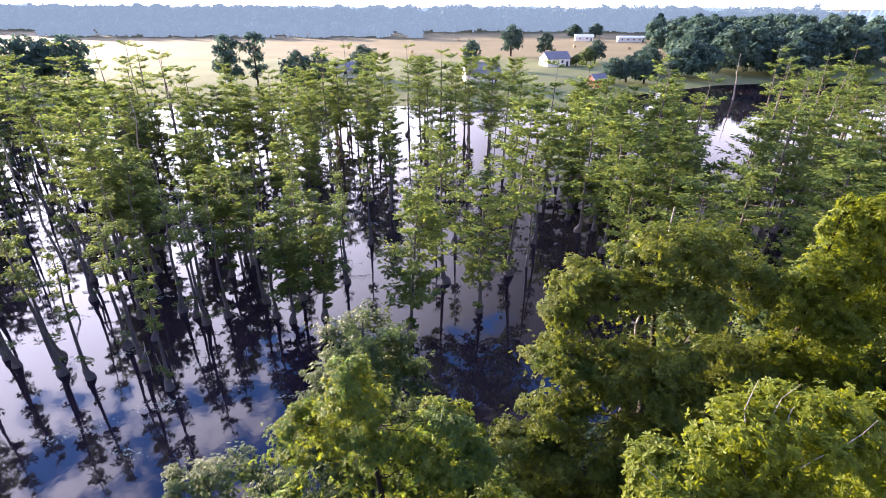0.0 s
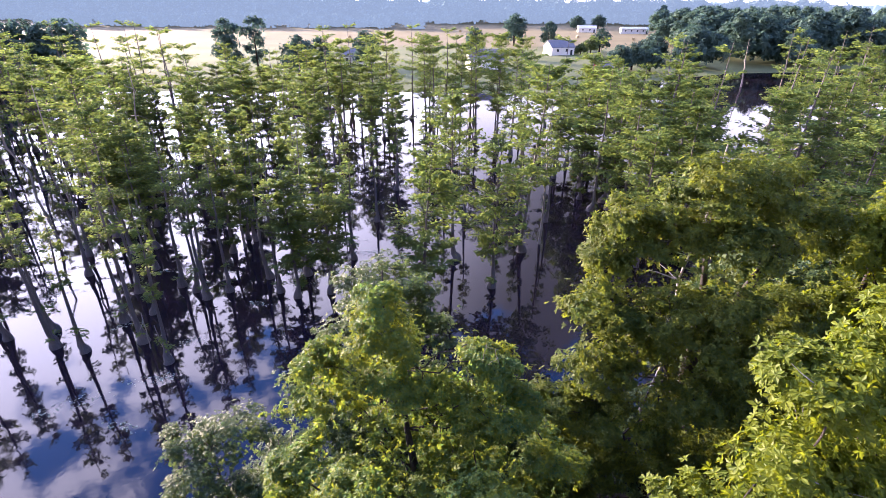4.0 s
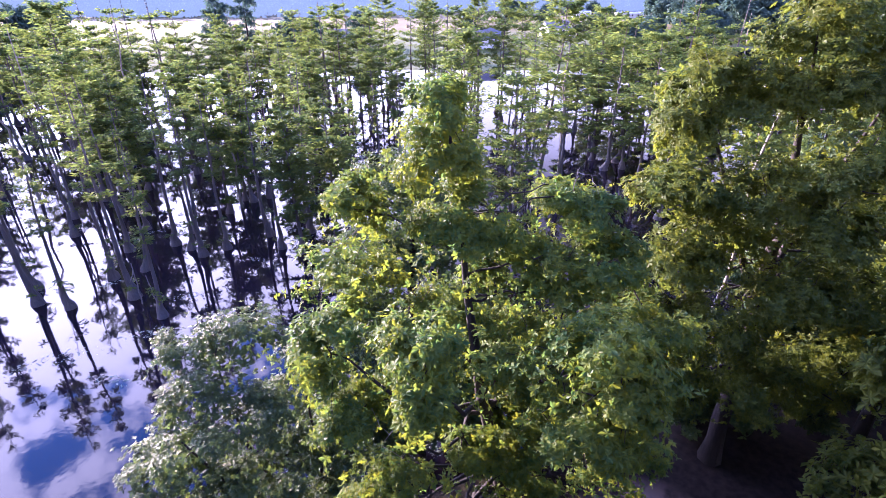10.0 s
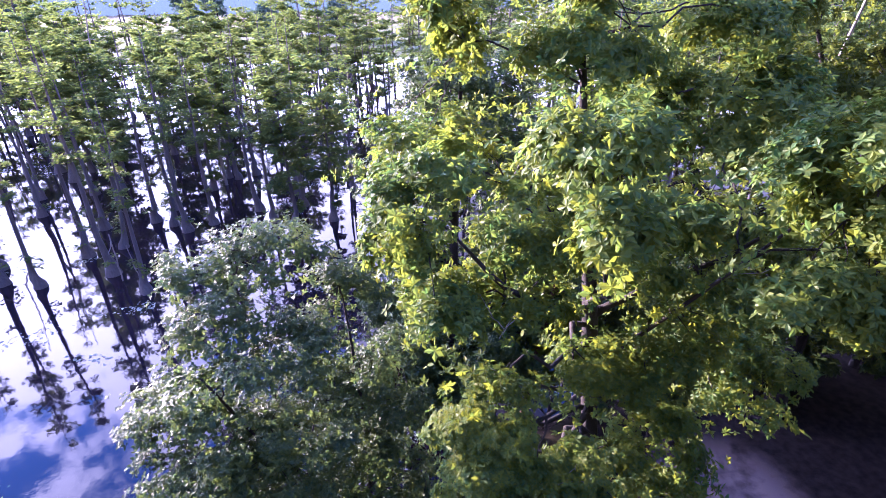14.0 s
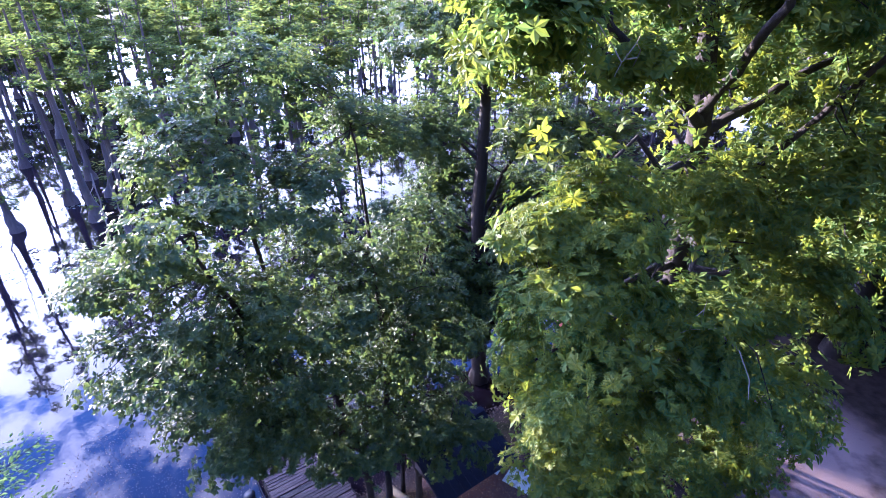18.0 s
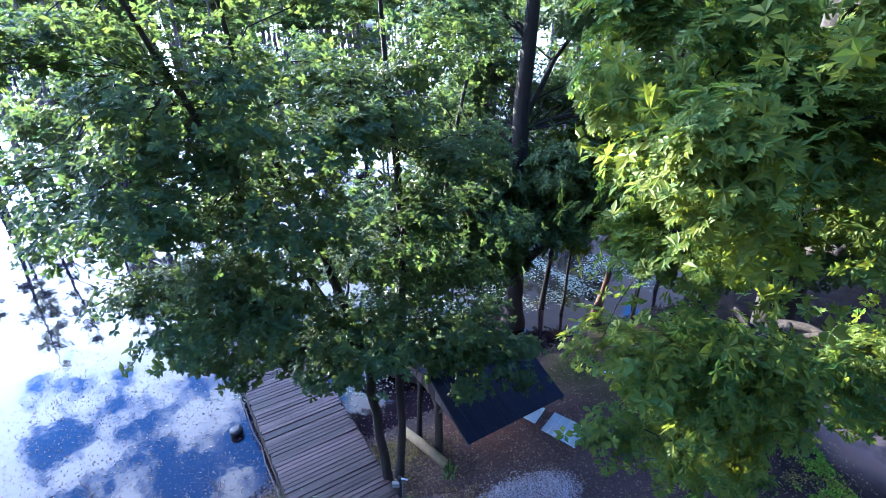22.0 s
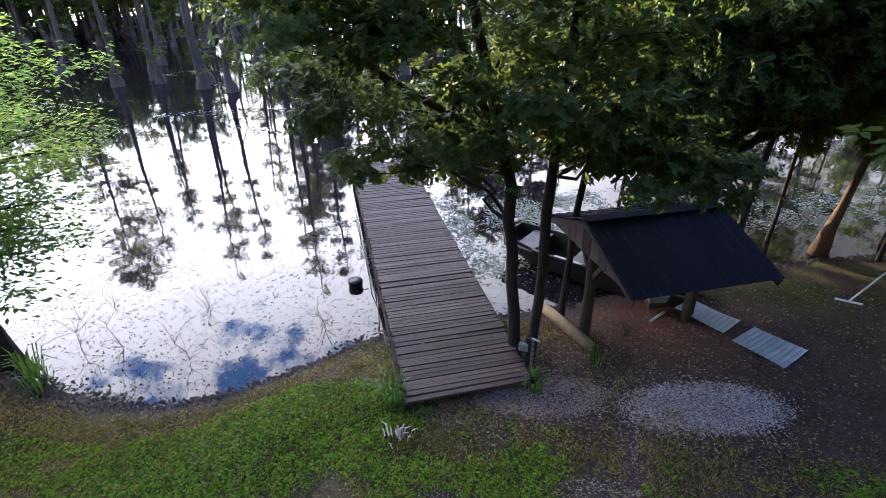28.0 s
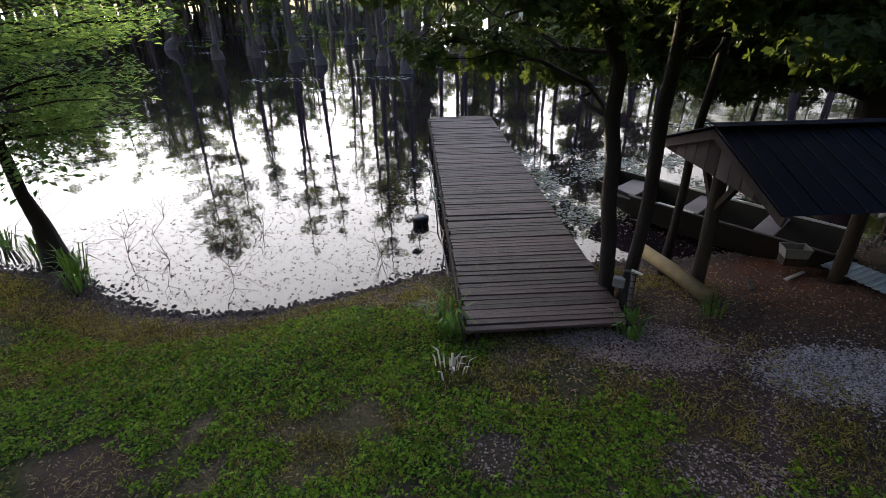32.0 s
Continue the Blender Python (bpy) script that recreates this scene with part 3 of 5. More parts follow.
# ---- ground, water ----
NEAR_X = (-400, -120, -40, -24, -18, -15.5, -13.1, -12.4, -11.6, -10.8, -10.4, -9.5, -8.3, -7.1, -5, -3, -2, -0.5, 5, 12, 22, 45, 80, 140, 400)
NEAR_Y = (-60, -25, 2, 7, 9.0, 9.8, 9.85, 10.1, 10.7, 11.7, 12.4, 13.2, 13.9, 14.6, 16.3, 17.6, 18.3, 18.9, 21.5, 25, 28, 33, 40, 55, 90)
FAR_X = (-600, -300, -80, -15, 33, 57, 81, 107, 152, 300, 600)
FAR_Y = (130, 140, 150, 153, 150, 172, 187, 203, 205, 215, 230)


def ground_z(x, y):
    x, y = np.asarray(x, float), np.asarray(y, float)
    s = (np.interp(x, NEAR_X, NEAR_Y) - y) * 0.75
    near = np.where(s < 0, np.maximum(-1.5, 0.22 * s), np.minimum(0.16 * s, 0.3 + 0.012 * np.maximum(0, s - 1.8)))
    near = np.minimum(near, 1.2)
    far = np.clip(0.06 * (y - np.interp(x, FAR_X, FAR_Y)), -1.5, 2.5)
    z = np.maximum(near, far)
    return z + np.where((z > 0.02) & (np.abs(x) < 60), 0.02 * np.sin(2.1 * x + 0.7 * y) * np.cos(1.7 * y - 0.4 * x) + 0.012 * np.sin(5.3 * x) * np.sin(4.7 * y), 0)


def graded(lo, hi, step, far):
    mid = np.arange(lo, hi + step, step)
    g = step * np.cumsum(1.16 ** np.arange(1, 80))
    g = g[g < far]
    return np.concatenate([lo - g[::-1], mid, hi + g])


gx, gy = graded(-19, 3, 0.16, 4000), graded(4, 21, 0.16, 4000)
GX, GY = np.meshgrid(gx, gy)
GZ = ground_z(GX, GY)
nx = len(gx)
ii, jj = np.meshgrid(np.arange(len(gy) - 1), np.arange(nx - 1), indexing="ij")
q = (ii * nx + jj).ravel()
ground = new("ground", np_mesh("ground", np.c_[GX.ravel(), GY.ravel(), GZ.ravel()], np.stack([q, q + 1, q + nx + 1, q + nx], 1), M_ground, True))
tagged(ground, "patchy lawn, bare soil and pale meadow round a lake", "ground", kind="structure")
water = new("water", np_mesh("water", [(-600, -60, 0), (600, -60, 0), (600, 235, 0), (-600, 235, 0)], [(0, 1, 2, 3)], M_water))
tagged(water, "dark still lake water that mirrors sky and trees", "water", kind="structure")

# ---- large trees by the shore ----
big_oak = broadleaf(
    "tall oak with yellow-green sunlit top beside the yard", "oak tree",
    [[(-1.2, 12.1, 0.1, 0.31), (-1.36, 12.0, 1.2, 0.25), (-1.55, 12.0, 3.2, 0.23), (-1.72, 12.0, 5.4, 0.21), (-1.92, 12.0, 6.9, 0.2), (-2.2, 11.9, 8.9, 0.18), (-2.65, 11.3, 11.0, 0.15), (-3.0, 11.5, 13.6, 0.085), (-3.2, 11.6, 15.5, 0.05), (-3.55, 11.5, 18.0, 0.02)],
     [(-2.6, 11.35, 10.8, 0.08), (-3.4, 10.6, 11.3, 0.065), (-4.5, 10.06, 12.1, 0.045), (-5.4, 10.0, 13.2, 0.02)],
     [(-2.65, 11.3, 11.0, 0.08), (-2.85, 10.4, 11.6, 0.06), (-3.2, 9.4, 12.35, 0.045), (-3.7, 8.6, 13.8, 0.02)],
     [(-2.55, 11.4, 10.6, 0.08), (-1.6, 11.2, 11.4, 0.055), (-0.4, 11.0, 12.0, 0.04), (0.9, 11.0, 12.9, 0.02)],
     [(-2.2, 11.9, 8.9, 0.06), (-1.5, 10.6, 11.0, 0.04), (-1.1, 8.9, 13.6, 0.02)]],
    [(-3.6, 11.5, 17.7, 0.6, 0.6, 0.6), (-3.65, 11.5, 16.9, 0.85, 0.85, 0.7), (-3.0, 11.7, 15.6, 1.05, 1.0, 0.95), (-5.28, 11.4, 15.75, 0.68, 0.7, 0.8), (-0.8, 11.9, 15.5, 1.05, 0.9, 0.65), (-0.4, 11.3, 14.5, 1.1, 1.0, 0.8),
     (-2.1, 11.7, 14.2, 1.1, 0.9, 1.0), (-5.6, 12.5, 13.6, 1.4, 1.0, 0.75, 0.7), (-5.38, 10.2, 14.0, 0.66, 0.7, 0.5), (-6.1, 10.0, 13.0, 0.66, 0.7, 0.95), (-3.85, 8.5, 14.5, 0.78, 0.75, 0.9), (-4.0, 7.8, 13.9, 0.55, 0.55, 0.55),
     (-5.7, 9.1, 12.15, 0.75, 0.7, 0.45), (-1.1, 8.3, 14.3, 0.9, 0.8, 0.95), (-0.5, 8.3, 14.0, 0.65, 0.65, 0.65), (-1.1, 8.2, 13.0, 0.8, 0.7, 0.6), (-2.2, 9.7, 13.5, 0.55, 0.5, 0.4), (0.9, 10.9, 12.8, 1.1, 1.0, 0.9, 0.8),
     (-0.8, 11.0, 10.0, 0.95, 0.9, 0.8), (-1.5, 11.6, 12.4, 1.2, 0.9, 0.7, 0.8), (0.9, 11.4, 8.6, 1.3, 1.2, 1.1, 0.7), (-4.2, 10.9, 12.4, 0.9, 0.7, 0.6, 0.8), (-3.9, 10.0, 11.7, 0.7, 0.5, 0.4, 0.8), (-2.1, 10.5, 12.2, 0.8, 0.6, 0.45, 0.7), (-0.6, 10.4, 11.4, 0.9, 0.7, 0.5, 0.8), (-3.4, 12.4, 12.6, 1.1, 0.7, 0.7, 0.8), (-2.0, 12.6, 11.2, 1.2, 0.7, 0.8, 0.8)],
    80, 0.105, 11, M_oak, M_bark, 9, "lobed oak leaves, yellow-green at the top", dead=6, fill=0.2,
    near=[(-2.9, 10.5, 10.2, 0.75, 0.6, 0.5), (-2.2, 10.6, 9.6, 0.8, 0.6, 0.5), (-4.8, 9.4, 10.3, 0.95, 0.8, 0.55), (-5.45, 10.4, 11.7, 0.7, 0.7, 0.45), (-4.7, 8.7, 9.7, 0.8, 0.6, 0.5), (-4.95, 9.4, 8.7, 0.85, 0.7, 0.6), (-4.5, 8.5, 8.3, 0.9, 0.7, 0.65), (-3.0, 8.9, 8.0, 1.05, 0.8, 0.8), (-3.4, 9.2, 8.9, 0.7, 0.6, 0.5),
          (-1.6, 9.8, 8.8, 1.0, 0.8, 0.7), (-5.0, 10.1, 7.3, 0.6, 0.6, 0.55), (-4.6, 9.0, 7.3, 0.65, 0.5, 0.4), (-4.35, 9.7, 5.6, 1.0, 0.8, 0.6), (-3.6, 9.7, 5.2, 0.85, 0.8, 0.85), (-3.9, 9.9, 4.4, 0.9, 0.7, 0.6), (-1.2, 10.2, 6.6, 0.9, 0.8, 0.7), (-1.5, 10.4, 4.8, 1.1, 0.8, 0.8)])
dock_maple = broadleaf(
    "maple of several dark trunks leaning over the dock", "maple tree",
    [[(-7.68, 12.55, 0.1, 0.1), (-7.81, 12.6, 1.6, 0.09), (-7.94, 12.7, 3.0, 0.085), (-8.3, 12.85, 4.4, 0.08), (-8.7, 13.0, 5.7, 0.07), (-9.5, 13.2, 7.4, 0.05), (-9.9, 13.4, 10.4, 0.02)],
     [(-7.5, 12.8, 0.1, 0.085), (-7.43, 12.9, 1.5, 0.08), (-7.4, 12.9, 3.2, 0.075), (-7.25, 13.0, 5.6, 0.065), (-7.4, 13.2, 7.2, 0.05), (-7.6, 13.5, 10, 0.02)],
     [(-7.15, 13.9, 0.1, 0.06), (-7.1, 14.0, 2.0, 0.055), (-6.9, 14.2, 4.2, 0.05), (-6.2, 14.6, 8, 0.03)],
     [(-8.0, 12.72, 3.2, 0.06), (-8.6, 12.4, 5.0, 0.055), (-9.5, 11.7, 7.6, 0.045), (-10.1, 11.3, 9.6, 0.02)],
     [(-8.1, 12.72, 3.6, 0.06), (-9.8, 12.4, 4.6, 0.045), (-11.3, 12.6, 5.4, 0.02)]],
    [(-9.2, 13.8, 10.9, 1.2, 1.0, 0.8), (-11.0, 13.7, 10.4, 1.1, 1.0, 0.7), (-10.2, 12.6, 9.9, 1.1, 1.0, 0.7), (-9.7, 11.0, 9.6, 1.0, 0.9, 0.6), (-8.4, 12.4, 9.2, 1.1, 1.0, 0.8), (-7.6, 13.7, 9.9, 1.1, 1.0, 0.8), (-10.9, 11.6, 8.4, 1.1, 1.0, 0.6),
     (-9.4, 11.2, 8.0, 1.1, 0.9, 0.6), (-8.0, 11.9, 7.5, 1.0, 0.9, 0.6), (-11.6, 12.9, 7.6, 0.9, 1.0, 0.6), (-10.4, 10.9, 6.8, 1.1, 0.9, 0.55, 0.6), (-8.9, 11.2, 6.3, 1.1, 0.9, 0.6), (-11.7, 12.2, 5.9, 0.9, 1.0, 0.5, 0.5), (-7.4, 12.2, 6.0, 0.9, 0.8, 0.6),
     (-10.3, 11.4, 5.2, 1.1, 0.9, 0.5), (-9.0, 11.6, 4.8, 1.1, 0.8, 0.5), (-7.8, 11.9, 4.5, 1.0, 0.8, 0.5), (-11.2, 13.1, 4.2, 1.0, 1.0, 0.5), (-9.9, 12.3, 3.9, 1.0, 0.8, 0.5), (-8.5, 12.1, 3.7, 0.9, 0.7, 0.45),
     (-6.9, 12.6, 3.6, 0.9, 0.7, 0.4), (-6.2, 13.0, 3.4, 0.9, 0.7, 0.38), (-5.6, 13.6, 3.5, 0.8, 0.7, 0.4), (-6.6, 13.4, 4.6, 1.0, 0.8, 0.6, 0.7), (-7.0, 14.2, 7.0, 1.1, 1.0, 0.8, 0.6), (-8.8, 14.6, 7.6, 1.2, 1.0, 0.8, 0.5), (-10.4, 14.8, 5.6, 1.2, 1.0, 0.6, 0.5), (-8.2, 14.6, 4.6, 1.2, 0.9, 0.6, 0.5), (-10.9, 15.0, 3.6, 1.0, 0.9, 0.5, 0.5), (-6.6, 13.2, 8.3, 1.0, 0.9, 0.7, 0.8), (-6.3, 12.9, 6.8, 0.9, 0.8, 0.6, 0.8), (-8.4, 13.2, 7.6, 1.1, 0.9, 0.7, 0.7), (-6.0, 13.9, 5.6, 0.9, 0.8, 0.6, 0.8), (-7.4, 13.0, 5.0, 1.0, 0.8, 0.5, 0.8), (-9.2, 12.6, 6.6, 1.1, 0.9, 0.6, 0.7), (-6.0, 12.3, 3.5, 0.8, 0.6, 0.38), (-5.4, 12.9, 3.3, 0.8, 0.6, 0.36), (-6.5, 12.2, 4.2, 0.8, 0.6, 0.42), (-9.9, 11.3, 7.4, 1.0, 0.8, 0.5), (-11.3, 11.4, 7.0, 0.9, 0.8, 0.5, 0.5), (-9.4, 11.6, 5.5, 0.9, 0.8, 0.5), (-10.1, 13.0, 3.1, 0.8, 0.7, 0.32), (-9.2, 13.6, 2.95, 0.8, 0.6, 0.35), (-8.6, 14.2, 3.1, 0.8, 0.6, 0.4)],
    54, 0.088, 12, M_maple, M_bark, 9, "grey-green maple leaves", up=0.75, slim=0.5, fill=0.18)
shed_tree = broadleaf(
    "tall dark-trunked tree behind the boat shed", "gum tree",
    [[(-4.5, 18.4, 0.05, 0.3), (-4.55, 18.3, 1.3, 0.25), (-4.65, 18.2, 3.5, 0.23), (-4.75, 18.2, 6.6, 0.2), (-4.6, 18.2, 11, 0.12), (-4.4, 18.2, 15, 0.03)],
     [(-4.75, 18.2, 6.0, 0.08), (-4.0, 18.6, 7.6, 0.06), (-3.0, 18.8, 9.0, 0.02)]],
    [(-4.4, 18.4, 13.6, 2.0, 1.8, 1.5), (-3.2, 18.4, 11.4, 1.8, 1.6, 1.2), (-5.8, 18.8, 11.0, 1.7, 1.6, 1.1), (-2.6, 19.0, 8.6, 1.5, 1.3, 0.9), (-6.2, 19.2, 8.6, 1.4, 1.2, 0.9), (-5.4, 19.8, 6.6, 1.4, 1.1, 0.9), (-3.2, 20.0, 6.4, 1.6, 1.1, 0.9), (-1.4, 19.4, 6.6, 1.5, 1.1, 0.9), (-7.0, 19.6, 5.6, 1.4, 1.0, 0.8),
     (-4.8, 20.2, 4.6, 1.5, 0.9, 0.8), (-2.4, 20.0, 4.6, 1.5, 0.9, 0.8), (-6.6, 19.8, 4.0, 1.3, 0.9, 0.6), (-0.4, 19.8, 4.8, 1.5, 0.9, 0.8), (1.2, 19.8, 5.6, 1.5, 1.0, 0.9), (-3.8, 20.0, 3.5, 1.4, 0.8, 0.6), (-6.6, 20.4, 2.6, 1.2, 0.8, 0.6), (-4.8, 20.7, 2.5, 1.2, 0.8, 0.6), (-3.0, 20.9, 2.7, 1.2, 0.8, 0.6), (-1.2, 20.8, 2.6, 1.2, 0.8, 0.6), (0.6, 20.9, 2.8, 1.2, 0.8, 0.6), (2.4, 20.8, 3.2, 1.2, 0.8, 0.8),
     (-7.6, 16.9, 3.4, 1.0, 0.7, 0.6), (-6.4, 16.8, 3.1, 1.0, 0.7, 0.55), (-5.4, 17.2, 3.4, 1.0, 0.7, 0.6), (-4.2, 17.0, 3.9, 1.1, 0.7, 0.7), (-7.0, 17.2, 4.6, 1.2, 0.8, 0.7), (-5.6, 17.4, 4.9, 1.2, 0.8, 0.7), (-3.4, 17.4, 5.2, 1.2, 0.8, 0.8), (-8.4, 17.4, 4.2, 1.1, 0.8, 0.6), (-2.6, 17.6, 4.2, 1.1, 0.8, 0.7), (-9.6, 16.9, 3.0, 0.9, 0.7, 0.5), (-8.5, 17.0, 2.7, 0.9, 0.7, 0.5), (-7.4, 17.0, 2.5, 0.9, 0.7, 0.45), (-6.3, 17.0, 2.4, 0.9, 0.7, 0.45), (-5.2, 16.9, 2.8, 0.9, 0.6, 0.5), (-9.0, 16.8, 3.7, 1.0, 0.7, 0.5)],
    52, 0.12, 13, M_maple, M_bark, 5, fill=0.5)
right_oak = broadleaf(
    "broad oak with dull gold-green leaves on the bank", "oak tree",
    [[(8.8, 18.6, 0.3, 0.4), (8.7, 18.5, 4, 0.33), (8.5, 18.3, 9, 0.26), (8.2, 18.2, 14, 0.14), (7.6, 18.2, 18.6, 0.03)],
     [(8.5, 18.3, 8.6, 0.16), (6.6, 17.6, 12, 0.1), (4.4, 17.6, 16.8, 0.03)], [(8.4, 18.3, 10, 0.15), (10, 18.8, 13.5, 0.1), (11.4, 19, 17, 0.03)], [(8.3, 18.2, 11.5, 0.12), (7.6, 16.6, 13.2, 0.08), (8.0, 15.4, 14.8, 0.02)]],
    [(7.5, 17.7, 18.5, 1.6, 1.4, 1.1), (9.5, 18.2, 18.3, 1.4, 1.3, 1.3), (4.6, 18.0, 17.1, 1.35, 1.2, 0.95), (6.2, 17.6, 16.8, 1.6, 1.3, 1.1), (8.9, 17.0, 16.8, 1.6, 1.2, 1.0), (3.9, 17.5, 15.6, 1.0, 1.0, 1.2), (11.6, 18.6, 16.6, 1.6, 1.4, 1.4), (3.7, 16.8, 13.7, 1.6, 1.2, 1.2), (6.4, 16.6, 14.0, 1.7, 1.2, 1.0), (8.0, 15.4, 14.9, 1.0, 0.9, 0.9),
     (8.3, 15.6, 13.1, 1.4, 1.0, 0.95), (3.7, 16.3, 11.9, 1.4, 1.2, 1.2), (10.8, 17.0, 13.6, 1.6, 1.3, 1.2), (2.5, 16.2, 9.9, 1.4, 1.2, 1.1), (5.0, 15.7, 9.5, 1.8, 1.3, 1.4), (7.6, 15.6, 10.8, 1.6, 1.2, 1.2), (10.4, 16.2, 10.2, 1.7, 1.3, 1.4), (4.0, 16.2, 7.0, 1.9, 1.4, 1.4), (7.4, 16.0, 7.0, 2.0, 1.4, 1.6), (2.4, 16.6, 6.6, 1.3, 1.2, 1.2), (10.8, 16.6, 6.4, 2.0, 1.4, 1.7), (12.8, 17.6, 12.4, 1.6, 1.5, 1.5), (3.2, 16.6, 4.4, 1.6, 1.3, 1.3), (6.0, 17.4, 12.0, 1.8, 1.2, 1.4, 0.6)],
    46, 0.14, 14, M_oakdark, M_bark, 16, "dull gold-green oak leaves", dead=10, fill=0.14)
dead_top = broadleaf(
    "bright green tree with bare dead twigs at its top", "hickory tree",
    [[(5.6, 6.4, 0.4, 0.3), (5.5, 6.5, 6, 0.24), (5.2, 6.7, 12, 0.14), (4.9, 7.1, 20.4, 0.03)], [(5.3, 6.6, 10, 0.12), (3.2, 6.2, 14, 0.07), (1.8, 5.9, 17.0, 0.02)]],
    [(4.4, 6.9, 20.3, 0.85, 0.8, 0.65), (5.9, 7.2, 20.2, 0.95, 0.9, 0.7), (3.3, 6.3, 19.6, 0.85, 0.8, 0.7), (5.0, 6.8, 19.0, 1.1, 0.9, 0.8), (7.4, 7.4, 19.4, 1.2, 1.1, 0.9), (2.7, 6.0, 18.8, 0.75, 0.7, 0.6), (3.8, 6.1, 18.0, 1.0, 0.8, 0.8), (1.9, 6.2, 17.3, 0.55, 0.55, 0.5), (1.5, 5.7, 16.7, 0.6, 0.55, 0.5), (2.3, 5.6, 15.9, 0.75, 0.6, 0.6), (3.4, 5.9, 16.4, 0.9, 0.7, 0.8), (6.2, 7.0, 17.2, 1.5, 1.2, 1.2), (2.6, 5.9, 14.6, 0.9, 0.8, 0.8), (4.6, 6.2, 14.4, 1.4, 1.1, 1.1), (8.4, 7.6, 16.6, 1.5, 1.4, 1.4), (4.4, 6.6, 11.6, 1.5, 1.2, 1.2)],
    75, 0.105, 15, M_bright, M_bark, 9, "bright yellow-green leaves", dead=30)
light_tree = broadleaf(
    "pale green tulip tree with spire-like tops", "tulip tree",
    [[(14.2, 17.6, 0.4, 0.3), (14.1, 17.6, 8, 0.22), (13.6, 17.4, 15, 0.1), (13.5, 17.2, 21, 0.02)], [(14.1, 17.6, 8, 0.14), (15.0, 17.6, 15, 0.08), (15.3, 17.6, 21, 0.02)]],
    [(13.6, 17.2, 20.0, 0.55, 0.6, 1.2), (15.1, 17.4, 20.0, 0.75, 0.7, 1.3), (13.5, 17.2, 18.0, 1.1, 1.0, 0.9), (15.4, 17.4, 18.0, 1.2, 1.0, 1.0), (13.0, 17.0, 16.6, 1.2, 1.0, 0.9), (14.7, 16.4, 15.6, 1.3, 1.1, 0.9), (16.6, 17.4, 16.0, 1.4, 1.2, 1.2), (13.0, 17.0, 14.0, 1.3, 1.1, 1.0), (15.2, 16.6, 13.2, 1.5, 1.2, 1.1), (13.6, 17, 10.8, 1.6, 1.3, 1.2), (15.4, 17, 9.4, 1.8, 1.4, 1.3)],
    50, 0.14, 16, M_bright, M_bark, 14, "pale green leaves")

# smaller trees that fill the bank
# unseen ones at (17.5, 14.0) and (20.5, 16.5) are added to shade the ground
BANK = [(18.5, 19.0, 17.0, 3.2, M_oak), (12.5, 22.5, 14.5, 2.8, M_maple), (19.5, 25.0, 14.0, 3.0, M_maple), (11.0, 12.0, 14.0, 3.0, M_oakdark), (15.0, 10.5, 15.5, 3.2, M_bright),
        (3.2, 17.6, 9.0, 2.0, M_maple), (0.8, 18.2, 7.0, 1.5, M_maple), (26.0, 24.0, 15.0, 3.4, M_oak), (22, 13, 16, 3.4, M_oakdark), (17.5, 14.0, 13.5, 3.2, M_oakdark), (20.5, 16.5, 15.0, 3.2, M_oak), (10.8, 20.6, 8.0, 2.0, M_maple), (14.4, 21.0, 8.5, 2.2, M_maple), (8.6, 20.9, 7.0, 1.8, M_maple), (17.0, 21.8, 8.5, 2.2, M_maple)]


def bank_tree(x, y, h, r, m, seed):
    g = np.random.default_rng(seed)
    lobes = [(x, y, h - r * 0.5, r * 0.5, r * 0.5, r * 0.5)]
    for k in range(9):
        a, low = 2.4 * k + g.random(), 0.9 + 0.3 * k
        lobes.append((x + r * 0.55 * math.cos(a), y + r * 0.55 * math.sin(a), h - r * low, r * g.uniform(0.42, 0.58), r * g.uniform(0.42, 0.58), r * g.uniform(0.36, 0.48)))
    broadleaf("green broadleaved tree on the shaded bank", "bank tree", [[(x, y, float(ground_z(x, y)) - 0.1, 0.16), (x + 0.2, y, h * 0.5, 0.11), (x, y + 0.2, h * 0.96, 0.02)]],
              lobes, 15, 0.23, seed, m, M_bark, 10, group="trees on the bank")


for k, (x, y, h, r, m) in enumerate(BANK):
    bank_tree(x, y, h, r, m, 30 + k)

# young trees along the water behind the shed
SAPLING = [(-3.5, 19.3, 6.5, 0.09), (-0.4, 19.6, 6.0, 0.06), (0.6, 20.4, 6.5, 0.06), (1.8, 20.6, 7.0, 0.07), (-1.2, 20.4, 6.0, 0.05)]
for k, (x, y, h, r) in enumerate(SAPLING):
    broadleaf("thin young tree at the water's edge", "sapling", [[(x, y, float(ground_z(x, y)) - 0.15, r), (x + 0.3, y + 0.1, h * 0.5, r * 0.7), (x + 0.5, y, h, 0.01)]],
              [(x + 0.4, y, h - 0.6, 0.8, 0.8, 0.5), (x + 0.9, y - 0.2, h - 1.8, 0.8, 0.7, 0.4), (x - 0.3, y, h - 2.3, 0.8, 0.7, 0.4), (x + 0.2, y + 0.3, h - 3.2, 0.7, 0.6, 0.4)],
              46, 0.11, 60 + k, M_bright, M_bark, 4, group="saplings by the shore")

